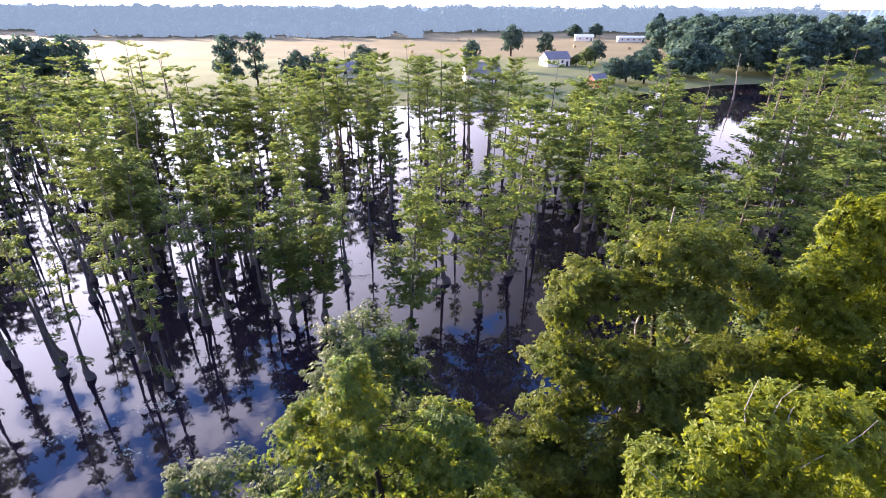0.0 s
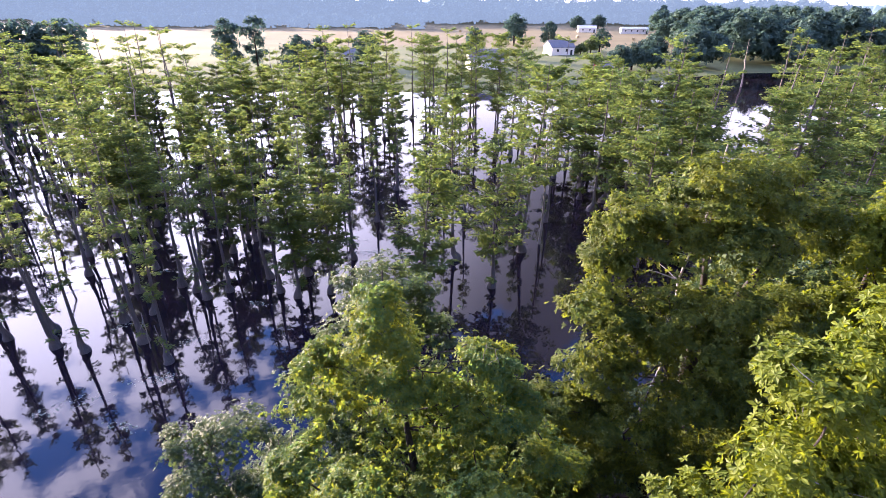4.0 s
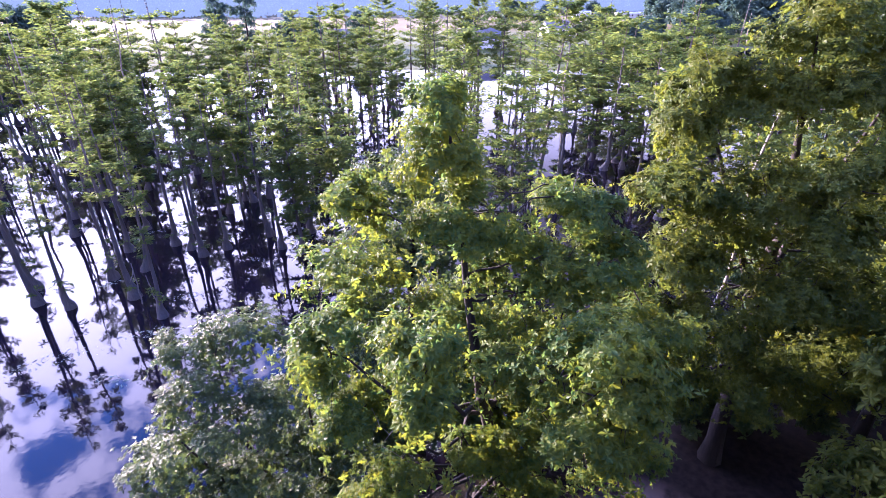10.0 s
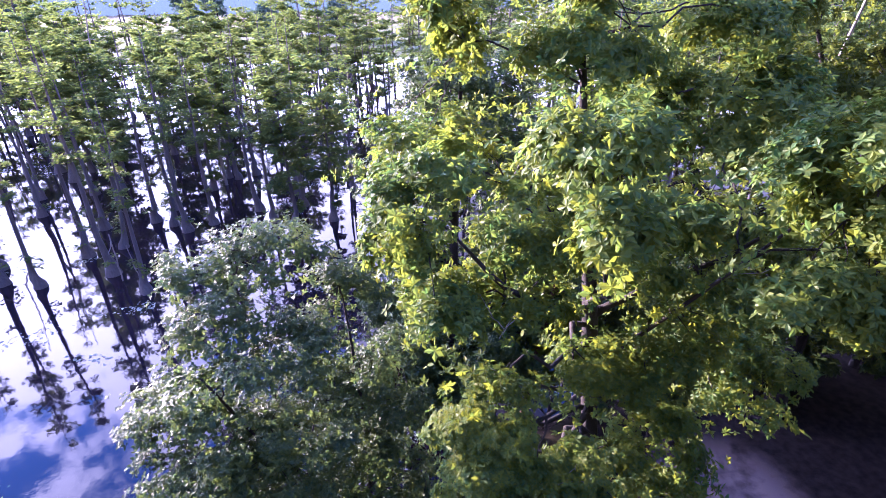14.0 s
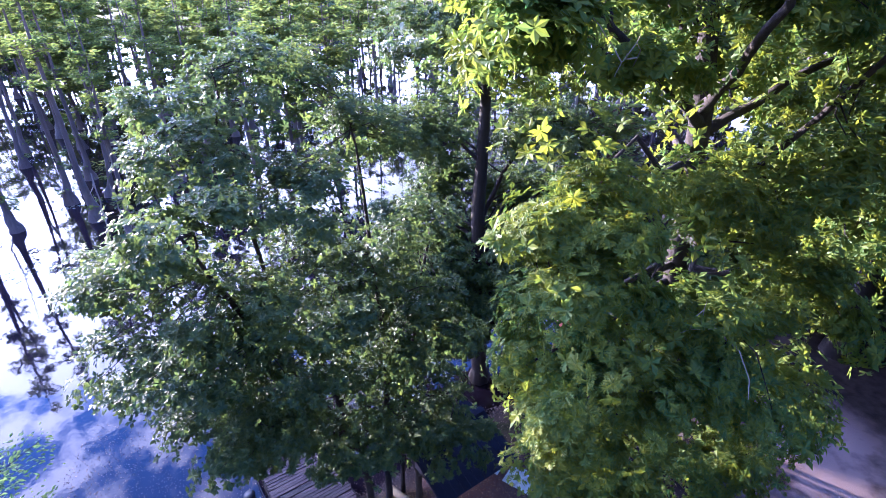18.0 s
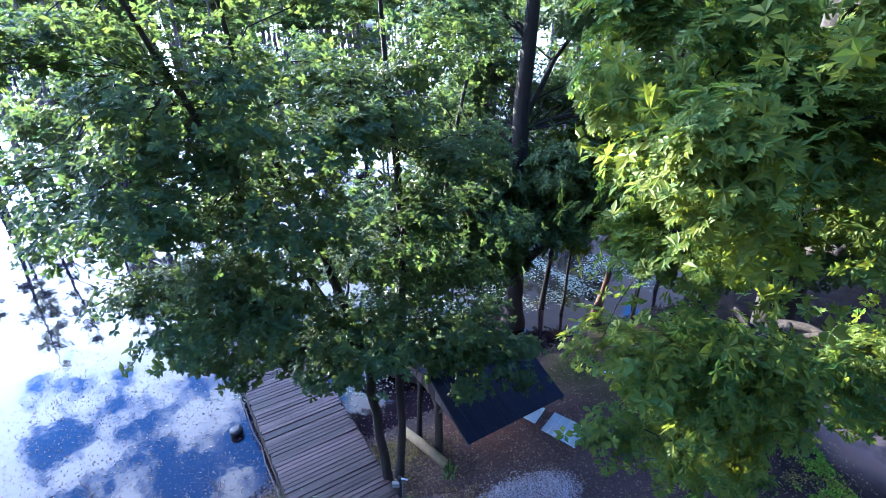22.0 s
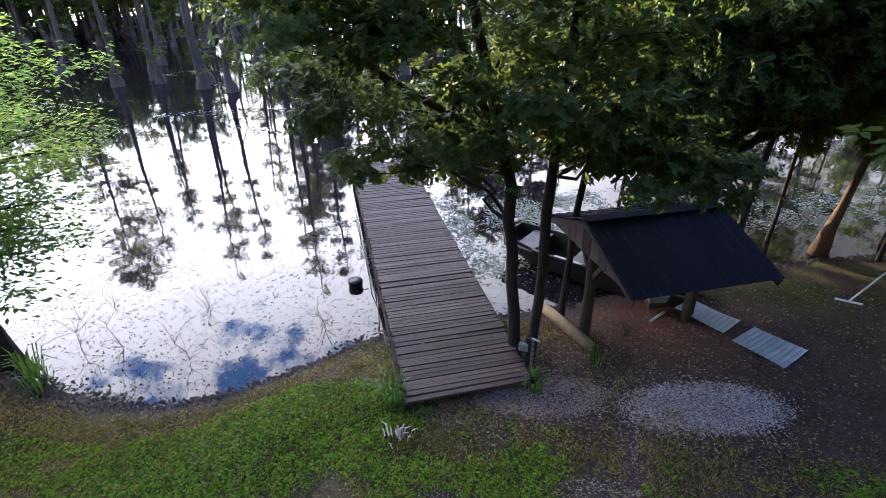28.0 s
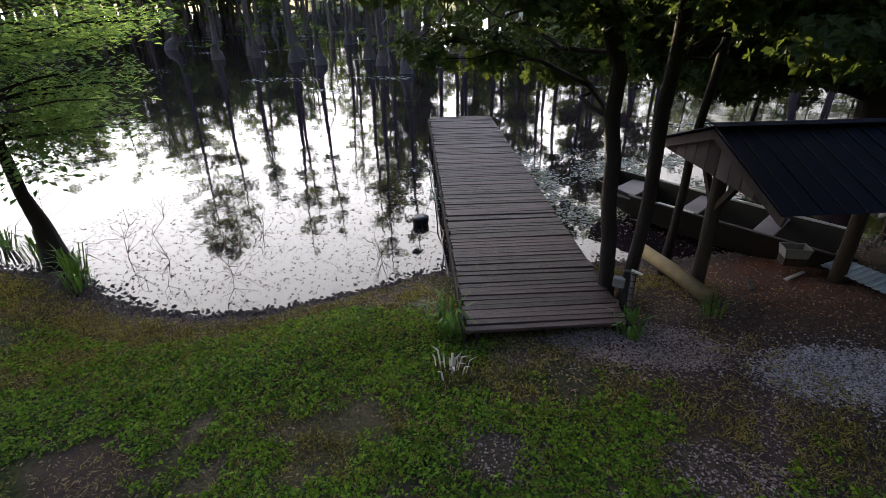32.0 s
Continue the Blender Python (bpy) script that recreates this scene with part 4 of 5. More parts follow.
for k, (x, y) in enumerate(((-6.4, 18.6), (-2.9, 19.0), (-0.8, 18.6), (1.4, 18.8))):
    broadleaf("low leafy young tree behind the shed", "sapling", [[(x, y, float(ground_z(x, y)) - 0.15, 0.05), (x + 0.1, y + 0.1, 2.4, 0.04), (x + 0.2, y, 4.6, 0.01)]],
              [(x, y, 4.4, 0.9, 0.8, 0.5), (x - 0.9, y - 0.2, 3.0, 0.9, 0.7, 0.4), (x + 0.9, y, 3.3, 0.9, 0.7, 0.4), (x, y, 5.4, 0.8, 0.7, 0.5), (x, y + 0.4, 2.4, 0.9, 0.6, 0.4)],
              48, 0.11, 160 + k, M_bright if x > -3 else M_maple, M_bark, 4, group="saplings by the shore")

# ---- cypresses ----
leaning = cypress_mesh(6.4, 71, 5.4, 0.3, 130, 300, 0.095, -0.1, foot=0.8)
lone = cypress(*leaning, "young cypress with a swollen foot leaning on the shore", "")
leaning[0].materials[0] = M_bark
leaning[1].materials[0] = M_lone
lone.matrix_world = pose(-15.6, 10.0, 0.05, 0, 0, 20)
bankcy = cypress_mesh(10, 72, 1.5, 0.5, 60, 40, 0.2, 0.12, foot=0.62)
ob = cypress(*bankcy, "cypress with a rust-brown swollen foot on the bank", "")
bankcy[0].materials[0] = M_redbark
ob.matrix_world = pose(-1.95, 18.6, -0.05)

KIND = []
for k, (h, sp, low) in enumerate([(14.5, 2.3, 0.24), (15.5, 2.0, 0.3), (13.0, 2.4, 0.24), (16.5, 2.0, 0.36), (18.5, 2.3, 0.38), (20.0, 2.3, 0.4), (15.0, 2.6, 0.26), (12.0, 2.0, 0.25), (14.0, 1.0, 0.5), (12.5, 0.9, 0.45)]):
    KIND.append((cypress_mesh(h, 80 + k, sp, low, 90 if k < 8 else 36, 46 if k < 8 else 24, 0.42 if k < 8 else 0.27, 0.01 * (k % 3 - 1), 3), h))
SPOT = [(-4.0, 37.8, 0), (-25.6, 33.5, 8), (-29.4, 32.2, 9), (-21.8, 41.3, 8), (-17.1, 41.3, 8), (6.3, 50.2, 4), (-0.7, 48.2, 4), (-35.0, 49, 3), (-22.4, 31.0, 9), (-12.4, 41.2, 2), (-32, 32.7, 8),
        (-36.4, 33.6, 9), (-48, 35.3, 4), (-38.2, 31.8, 8), (-38, 34.6, 9), (-33.5, 34.8, 9), (-28.7, 36.3, 8), (-39, 53, 4), (-26.9, 37.5, 9), (2.5, 42.5, 6), (-30, 41, 8), (21, 40, 6), (26, 44, 6), (17.5, 47, 0), (30, 38, 2), (34, 43, 6)]
rng = np.random.default_rng(5)
for _ in range(30):
    SPOT.append((rng.uniform(-58, -9), rng.uniform(40, 60), int(rng.choice([8, 9, 8, 7]))))
taken = [s[:2] for s in SPOT]
spots = list(SPOT)
while len(spots) < 284:
    y = 22 + 90 * rng.random() ** 0.9
    x = rng.uniform(-1.7, 0.95) * (y + 8)
    az = math.degrees(math.atan2(x + 1, y))
    edge = np.interp(x, (-110, -80, -62, -40, -25, -12, -5, 5, 15, 25, 40, 60, 90), (30, 40, 48, 60, 63, 58, 48, 51, 57, 52, 44, 48, 60))
    if y < edge or 26.5 < az < 31.5 and y > 60 or any((x - a) ** 2 + (y - b) ** 2 < (3.0 if y < 60 else 2.6) ** 2 for a, b in taken):
        continue
    if y > 90 and rng.random() < 0.45:
        continue
    close = math.hypot(x + 14, y - 18) < 68 and x < 16
    if close and rng.random() < 0.66:
        continue
    taken.append((x, y))
    tall = -9 < az < 8
    spots.append((x, y, int(rng.choice([8, 9, 9, 7]))) if close else (x, y, int(rng.choice([0, 1, 2, 3, 6, 7])) if y < 66 else int(rng.choice([3, 4, 5, 5, 4] if tall else [0, 1, 2, 7, 3]))))
made = {}
for x, y, k in spots:
    m = pose(x, y, 0, rng.normal(0, 1.3), rng.normal(0, 1.3), rng.uniform(0, 360)) @ Matrix.Scale(float(rng.uniform(0.9, 1.1)), 4)
    if k not in made:
        made[k] = cypress(*KIND[k][0], "slender bald cypress with feathery green sprays in dark water")
        made[k].matrix_basis = m
    else:
        c = copy_thing(made[k], m)
        c.matrix_basis = m

# the far rows of the swamp forest
light = [cypress_mesh(h, 120 + k, 2.1, 0.25, 44, 20, 0.6) for k, h in enumerate((15.0, 17.5, 20.0, 13.0))]
far_m, far_k = [], []
while len(far_m) < 400:
    if rng.random() < 0.45:
        y = rng.uniform(8, 70)
        x = -rng.uniform(75, 140)
        if y < 30 + (x + 80) * 0.5:
            continue
    else:
        y = rng.uniform(54, 128)
        x = rng.uniform(-1.5, 1.0) * (y + 8)
    az = math.degrees(math.atan2(x + 1, y))
    if 3 < az < 31.5 and y > 95 or 26.5 < az < 31.5 or math.hypot(x + 14, y - 18) < 68 and x < 16 or any((x - a) ** 2 + (y - b) ** 2 < 1.5 ** 2 for a, b in taken):
        continue
    taken.append((x, y))
    far_k.append(int(rng.integers(0, 4)))
    far_m.append(pose(x, y, 0, 0, 0, rng.uniform(0, 360)))
for i, name, m, label in ((0, "far_cypress_trunks", M_cybark, "grey trunks of the farther swamp cypresses"), (1, "far_cypress_crowns", M_cyp, "feathery green crowns of the farther swamp cypresses")):
    tagged(new(name, joined(name, [light[k][i] for k in far_k], far_m, m)), label, "cypress forest", kind="stuff")

# bare dead trunks
SNAGS = [(7.65, 21.0, 19.2, 0.12), (-23.7, 50.5, 11, 0.16), (-45, 52, 19, 0.16), (-41, 50, 17, 0.14), (-37, 58, 18, 0.14), (8.5, 52, 16.5, 0.16), (91, 168, 14, 0.3), (-24.6, 32.6, 3.2, 0.05), (-22.9, 31.6, 3.0, 0.04)]
for k, (x, y, h, r) in enumerate(SNAGS):
    g = np.random.default_rng(90 + k)
    lines = [bend((0, 0, -0.5), (g.normal(0, 0.04) * h, g.normal(0, 0.04) * h, h), r, 0.03, g, 0.03, 8)]
    for _ in range(5 if h > 5 else 1):
        s = lines[0][int(g.integers(4, 7))]
        lines.append(bend(s[:3], s[:3] + random_dirs(g, 1)[0] * np.array([1.4, 1.4, 0.8]), 0.04, 0.012, g, 0.15, 4))
    v, f = tubes(lines, 6)
    ob = new("dead_tree", np_mesh("dead_tree", v, f, M_dead, True))
    ob.location = (x, y, max(0.0, float(ground_z(x, y))))
    tagged(ob, "bare pale dead trunk standing in the swamp", "dead tree", "dead trunks")

# ---- dock ----
DX, DY = -8.82, 10.85
dock_az = math.degrees(math.atan2(9.18, -5.78)) - 90
D = pose(DX, DY, 0, 0, 0, dock_az)  # y runs out over the water, x across to the right
dock = new("dock")
dock.matrix_world = D
tagged(dock, "long weathered plank dock reaching over the water", "dock")
W, L, TOP = 1.82, 10.9, 0.48
g = np.random.default_rng(21)
n_planks = 108
pitch = L / n_planks
plank_mesh = []
for k in range(5):
    bm = boxed((W + 0.03 * k / 4, pitch - 0.01, 0.038), Matrix(), 0.004)
    for v in bm.verts:
        v.co.z += 0.006 * math.sin(v.co.x * 2.2 + k * 1.7) + 0.003 * math.sin(5 * v.co.x + k)
    me = bpy.data.meshes.new("plank")
    bm.to_mesh(me)
    bm.free()
    me.materials.append(M_plank)
    plank_mesh.append(me)
for x in (0.12, W / 2, W - 0.12):
    part("joist", boxed((0.05, L - 0.1, 0.17), pose(x, L / 2, TOP - 0.125)), M_post, dock)
for x in (-0.03, W + 0.03):
    part("side_board", boxed((0.035, L, 0.15), pose(x, L / 2, TOP - 0.12), 0.005), M_post, dock)
for k in range(6):
    for x in (0.02, W - 0.02):
        y = 2.2 + k * 1.72
        v, f = tubes([[(x, y, -1.2, 0.075), (x + g.normal(0, 0.01), y, -0.2, 0.07), (x, y, TOP - 0.05, 0.065)]], 8)
        part("pile", np_mesh("pile", v, f, M_post, True), M_post, dock)
for k in range(n_planks):
    ob = new("plank", plank_mesh[k % 5])
    ob.parent = dock
    ob.matrix_basis = pose(W / 2 + g.normal(0, 0.008), pitch * (k + 0.5), TOP - 0.019 + g.normal(0, 0.004), 0, 0, g.normal(0, 0.35))
v, f = tubes([bend((-0.1, 1.5, 0.3), (-0.16, 8.0, 0.2), 0.012, 0.012, g, 0.01, 12, -0.02)], 6)
ob = new("hose", np_mesh("hose", v, f, M_black, True))
ob.matrix_world = D
tagged(ob, "thin black hose hung along the dock's side", "hose")


def place(name, label, category, x, y, z=None, turn=0.0, group=""):
    ob = new(name)
    ob.matrix_world = pose(x, y, float(ground_z(x, y)) if z is None else z, 0, 0, turn)
    return tagged(ob, label, category, group)


# ---- boat shed: ridge runs across to the dock's line ----
RA = math.degrees(math.atan2(0.53, 0.85))
shed = place("boat_shed", "low open boat shed with a dark metal roof on posts", "shed", -6.78, 13.42, 0.0, RA)
RL, HS, ZR, ZE = 2.15, 1.38, 2.33, 1.84
slope = math.degrees(math.atan2(ZR - ZE, HS))
SL = math.hypot(HS, ZR - ZE)
for side in (-1, 1):
    bm = bmesh.new()
    nrib = 60
    for i in range(nrib + 1):
        u = -0.15 + (RL + 0.2) * i / nrib
        h = 0.0
        a = bm.verts.new((u, 0, h))
        b = bm.verts.new((u, -(SL + 0.06), h))
        c = bm.verts.new((u, 0, h - 0.006))
        d = bm.verts.new((u, -(SL + 0.06), h - 0.006))
        if i:
            bm.faces.new((pa, pb, b, a)), bm.faces.new((c, d, pd, pc)), bm.faces.new((pb, pd, d, b)), bm.faces.new((pa, a, c, pc))
        pa, pb, pc, pd = a, b, c, d
    ob = part("roof_sheet", bm, M_roof, shed)
    ob.matrix_basis = pose(0, 0, ZR + 0.05, slope) if side < 0 else pose(RL - 0.1, 0, ZR + 0.05, slope, 0, 180)
    for k in range(12):
        bm = boxed((0.022, SL + 0.05, 0.02), pose(-0.13 + (RL + 0.16) * k / 11, -(SL + 0.06) / 2, 0.01), 0.006)
        part("rib", bm, M_rib, ob)
    for u in (-0.1, RL):
        rot = pose(u, side * HS / 2, (ZR + ZE) / 2 - 0.03, -side * slope)
        part("fascia_board", boxed((0.03, SL + 0.1, 0.12), rot, 0.004), M_board, shed)
    part("eave_beam", boxed((RL, 0.09, 0.1), pose(RL / 2, side * (HS - 0.25), ZE + 0.02)), M_post, shed)
part("ridge_cap", boxed((RL + 0.2, 0.2, 0.012), pose(RL / 2 - 0.05, 0, ZR + 0.075), 0.004), M_roof, shed)
for u in (-0.06, RL - 0.05):
    for k in range(9):
        y = -1.0 + 0.25 * k
        top = ZR - 0.06 - abs(y) * (ZR - ZE) / HS
        low = ZE - 0.02
        if top - low > 0.05:
            bm = boxed((0.02, 0.235, top - low), pose(u, y, (top + low) / 2))
            for v in bm.verts:
                if v.co.z > (top + low) / 2:
                    v.co.z = ZR - 0.06 - abs(v.co.y) * (ZR - ZE) / HS
            part("gable_board", bm, M_board, shed)
POSTS = [(0.06, -0.05), (RL - 0.1, 0.0)]
for k, (u, y) in enumerate(POSTS):
    v, f = tubes([[(u, y, -0.1, 0.1), (u + 0.01, y, 0.8, 0.09), (u, y + 0.01, ZE + 0.1, 0.085)]], 8)
    part("post", np_mesh("post", v, f, M_post, True), M_post, shed)
for s in (-1, 1):
    part("knee_brace", boxed((0.07, 0.07, 0.75), pose(0.06, -0.05 + s * 0.27, ZE - 0.14, -s * 38)), M_post, shed)
part("tie_beam", boxed((0.08, 2.1, 0.12), pose(0, 0, ZE + 0.02), 0.005), M_post, shed)

# ---- boat ----
boat = new("jon_boat")
boat.matrix_world = pose(-8.6, 16.55, 0.1, 0, 1.5, math.degrees(math.atan2(-0.295, 0.956)))
tagged(boat, "dark flat-bottomed jon boat with pale benches by the shed", "boat")
bm = bmesh.new()
rings = []
for u, hw, zb, zt in ((0.0, 0.42, 0.26, 0.52), (0.7, 0.55, 0.05, 0.47), (1.8, 0.6, 0.0, 0.44), (3.0, 0.6, 0.0, 0.44), (3.9, 0.55, 0.02, 0.46)):
    t = 0.03
    rings.append([bm.verts.new(c) for c in ((u, -hw, zt), (u, -hw * 0.8, zb), (u, hw * 0.8, zb), (u, hw, zt), (u, hw - t, zt), (u, hw * 0.8 - t, zb + t), (u, -hw * 0.8 + t, zb + t), (u, -hw + t, zt))])
for a, b in zip(rings, rings[1:]):
    for k in range(8):
        bm.faces.new((a[k], a[(k + 1) % 8], b[(k + 1) % 8], b[k]))
bm.faces.new(rings[0]), bm.faces.new(list(reversed(rings[-1])))
bmesh.ops.recalc_face_normals(bm, faces=bm.faces)
part("hull", bm, M_boat, boat)
part("bow_plate", boxed((0.05, 0.84, 0.27), pose(0.02, 0, 0.39, 0, -8), 0.01), M_boat, boat)
part("transom", boxed((0.05, 1.08, 0.44), pose(3.88, 0, 0.24), 0.01), M_boat, boat)
for u, w in ((0.55, 0.45), (1.75, 0.3), (2.9, 0.3)):
    part("bench", boxed((w, 1.08, 0.04), pose(u, 0, 0.38), 0.008), M_seat, boat, "pale bench seat")
# sky mirrored along the rails is put in as pale colour
for s in (-1, 1):
    part("gunwale", boxed((3.1, 0.07, 0.035), pose(2.3, s * 0.585, 0.455), 0.01), M_strip if s > 0 else M_boat, boat, "rail with sky sheen put into its pale colour" if s > 0 else "")
part("rail_strip", boxed((0.6, 0.06, 0.012), pose(1.6, -0.585, 0.482)), M_strip, boat, "rail with sky sheen put into its pale colour")

# ---- loose things in the yard ----
v, f = tubes([[(-7.52, 13.78, 0.5, 0.0), (-7.5, 13.76, 0.5, 0.09), (-7.0, 13.32, 0.47, 0.1), (-6.56, 12.92, 0.42, 0.1), (-6.54, 12.9, 0.42, 0.0)]], 12)
ob = new("log", np_mesh("log", v, f, M_log, True))
tagged(ob, "smooth yellowish round pole lying on the ground", "log")


def sheet(label, x, y, z, turn, w, l, tilt, seed):
    """A corrugated metal sheet, with a curled corner."""
    bm = bmesh.new()
    n, m = 40, 8
    grid = [[bm.verts.new((w * (i / n - 0.5), l * (j / m - 0.5), 0.012 * math.cos(2 * math.pi * 5 * i / n) ** 8 + 0.01 * math.sin(seed + 3 * i / n) + 0.05 * (i / n) ** 3 * (j / m) ** 2)) for i in range(n + 1)] for j in range(m + 1)]
    for j in range(m):
        for i in range(n):
            bm.faces.new((grid[j][i], grid[j][i + 1], grid[j + 1][i + 1], grid[j + 1][i]))
    bmesh.ops.solidify(bm, geom=bm.faces[:], thickness=0.004)
    ob = part("metal_sheet", bm, M_sheet)
    ob.matrix_world = pose(x, y, z, 0, tilt, turn)
    return tagged(ob, label, "metal sheet", "loose roofing sheets")


sheet("pale ribbed metal roofing sheet lying flat on soil", -3.88, 13.9, 0.36, -38, 0.82, 0.68, 0, 0)
sheet("bent pale metal sheet with leaves on it", -4.72, 14.55, 0.36, -36, 0.9, 0.52, 0, 2)
tee = place("pipe_tee", "white plastic pipe tee lying on the grass", "pipe", -2.27, 15.78, 0.36)
v, f = tubes([[(-0.2, 0.04, 0.02, 0.02), (0.2, -0.04, 0.02, 0.02)]], 8)
part("cross_pipe", np_mesh("cross_pipe", v, f, M_white, True), M_white, tee)
v, f = tubes([[(0, 0, 0.02, 0.018), (1.2, 1.62, 0.06, 0.018)]], 8)
part("stem_pipe", np_mesh("stem_pipe", v, f, M_white, True), M_white, tee)

pump = place("tap_post", "white tap box and black-and-white pipe on a post", "water tap", -7.4, 12.15)
pump.scale = (0.8, 0.8, 0.72)
part("post", boxed((0.09, 0.09, 0.95), pose(-0.03, 0.03, 0.45), 0.006), M_black, pump)
part("box", boxed((0.17, 0.1, 0.16), pose(-0.12, -0.02, 0.72), 0.012), M_grey, pump, "pale grey box")
v, f = tubes([[(0.06, -0.05, 0, 0.028), (0.06, -0.05, 1.0, 0.028)]], 10)
part("pipe", np_mesh("pipe", v, f, M_seat, True), M_seat, pump, "pale pipe")
for k in range(7):
    v, f = tubes([[(0.06, -0.05, 0.2 + 0.12 * k, 0.031), (0.06, -0.05, 0.225 + 0.12 * k, 0.031)]], 10)
    part("black_band", np_mesh("black_band", v, f, M_black, True), M_black, pump)
part("spout", boxed((0.16, 0.035, 0.035), pose(0.1, -0.06, 0.98, 0, 15), 0.01), M_white, pump)

tub = place("plastic_tub", "grey plastic tub under the shed roof", "tub", -5.55, 14.75, 0.38, 20)
bm = bmesh.new()
for w, d, z in ((0.3, 0.2, 0.0), (0.36, 0.24, 0.15), (0.335, 0.215, 0.15), (0.28, 0.18, 0.02)):
    vs = [bm.verts.new((sx * w / 2, sy * d / 2, z)) for sx, sy in ((-1, -1), (1, -1), (1, 1), (-1, 1))]
    if z or w == 0.3:
        if w != 0.3:
            for k in range(4):
                bm.faces.new((last[k], last[(k + 1) % 4], vs[(k + 1) % 4], vs[k]))
        else:
            bm.faces.new(list(reversed(vs)))
    last = vs
bm.faces.new(last)
part("shell", bm, M_grey, tub)
part("stand", boxed((0.3, 0.2, 0.12), pose(0, 0, -0.06)), M_post, tub)

bucket = place("float_drum", "small black drum floating by the dock", "bucket", -11.35, 14.05, 0.0)
v, f = tubes([[(0, 0, -0.1, 0.0), (0, 0, -0.1, 0.13), (0, 0, 0.12, 0.15), (0, 0, 0.14, 0.15), (0, 0, 0.14, 0.0)]], 12)
part("shell", np_mesh("shell", v, f, M_black, True), M_black, bucket)
v, f = tubes([[(0.05, 0, 0.1, 0.006), (0.0, 0.35, 0.3, 0.006), (0.1, 0.6, 0.45, 0.006)]], 4)
part("rope", np_mesh("rope", v, f, M_grey, True), M_grey, bucket)

CLUTTER = [(-5.5, 14.5, 0.5, 0.02, 60, M_strip), (-6.05, 13.9, 0.35, 0.03, 100, M_black), (-5.0, 15.6, 0.8, 0.04, 10, M_post)]
for x, y, l, r, a, m in CLUTTER:
    ob = part("scrap_board", boxed((l, 0.05, r), Matrix(), 0.004), m)
    ob.matrix_world = pose(x, y, float(ground_z(x, y)) + r / 2 + 0.02, 4, 3, a)
    tagged(ob, "loose scrap board under the shed", "board", "scrap boards")


# ---- plants by the shore ----
def blades(label, x, y, n, h, seed, spread=0.18, name="iris_clump"):
    g = np.random.default_rng(seed)
    z = max(-0.05, float(ground_z(x, y)))
    root = new(name)
    root.location = (x, y, z)
    tone = M_pale if h < 0.285 and x < -8 else M_iris
    for k in range(n):
        a = g.random() * 6.283
        b0 = np.array([math.cos(a), math.sin(a), 0]) * spread * g.random()
        d = np.array([math.cos(a), math.sin(a), 0]) * (0.15 + 0.6 * g.random())
        s = np.array([-math.sin(a), math.cos(a), 0]) * 0.014
        H = h * (0.6 + 0.5 * g.random())
        mid = b0 + d * H * 0.35 + np.array([0, 0, H * 0.65])
        tip = b0 + d * H * 1.0 + np.array([0, 0, H * (0.9 - 0.5 * g.random())])
        vs = [b0 - s - (0, 0, 0.04), b0 + s - (0, 0, 0.04), mid + s * 0.9, mid - s * 0.9, tip + s * 0.1, tip - s * 0.1]
        part("blade", np_mesh("blade", vs, [(0, 1, 2, 3), (3, 2, 4, 5)], tone), tone, root)
    return tagged(root, label, "plant", "blade-leaved plants")


for k, (x, y, n, h) in enumerate([(-9.15, 11.0, 46, 0.55), (-9.3, 12.2, 26, 0.45), (-9.5, 12.7, 26, 0.45), (-8.75, 10.35, 16, 0.28), (-7.25, 11.85, 30, 0.36), (-16.1, 10.0, 40, 0.7), (-15.0, 9.9, 40, 0.7), (-14.6, 9.75, 24, 0.5), (-6.45, 12.75, 24, 0.28), (-17.1, 9.9, 30, 0.6), (-16.6, 9.3, 24, 0.5)]):
    blades("clump of strappy green blades at the shore", x, y, n, h, 100 + k)
for k, (x, y, h) in enumerate([(-14.2, 10.9, 1.0), (-14.8, 10.6, 0.8), (-12.9, 11.2, 0.6), (-17.2, 10.6, 0.9), (-11.2, 12.6, 0.4), (-13.6, 12.4, 0.5)]):
    g = np.random.default_rng(140 + k)
    lines = [bend((0, 0, -0.2), (g.normal(0, 0.15), g.normal(0, 0.15), h), 0.008, 0.003, g, 0.1, 5)]
    for _ in range(14):
        s = lines[0][int(g.integers(1, 4))]
        lines.append(bend(s[:3], s[:3] + np.array([g.normal(0, 0.2), g.normal(0, 0.2), 0.12 + 0.25 * g.random()]), 0.004, 0.002, g, 0.15, 4))
    v, f = tubes(lines, 4)
    ob = new("dead_shrub", np_mesh("dead_shrub", v, f, M_litter))
    ob.location = (x, y, 0)
    tagged(ob, "leafless brown twigs standing in the shallows", "shrub", "bare shrubs in the shallows")


# ---- grass, litter, gravel, floating weed ----
def scatter(name, label, category, xy, zoff, size, material, seed, flat=0.3, quads=True):
    """Small flat flakes strewn over the ground or the water."""
    g = np.random.default_rng(seed)
    n = len(xy)
    z = np.maximum(ground_z(xy[:, 0], xy[:, 1]), 0.0) + zoff
    pos = np.c_[xy, z]
    L = size * (0.5 + g.random(n))
    v, f = leaf_quads(pos, np.array([0, 0, 1.0]) + random_dirs(g, n) * flat, random_dirs(g, n) * np.array([1, 1, 0.1]), L, L * (0.4 + 0.5 * g.random(n)))
    ob = new(name, np_mesh(name, v, f, material))
    return tagged(ob, label, category, kind="stuff")


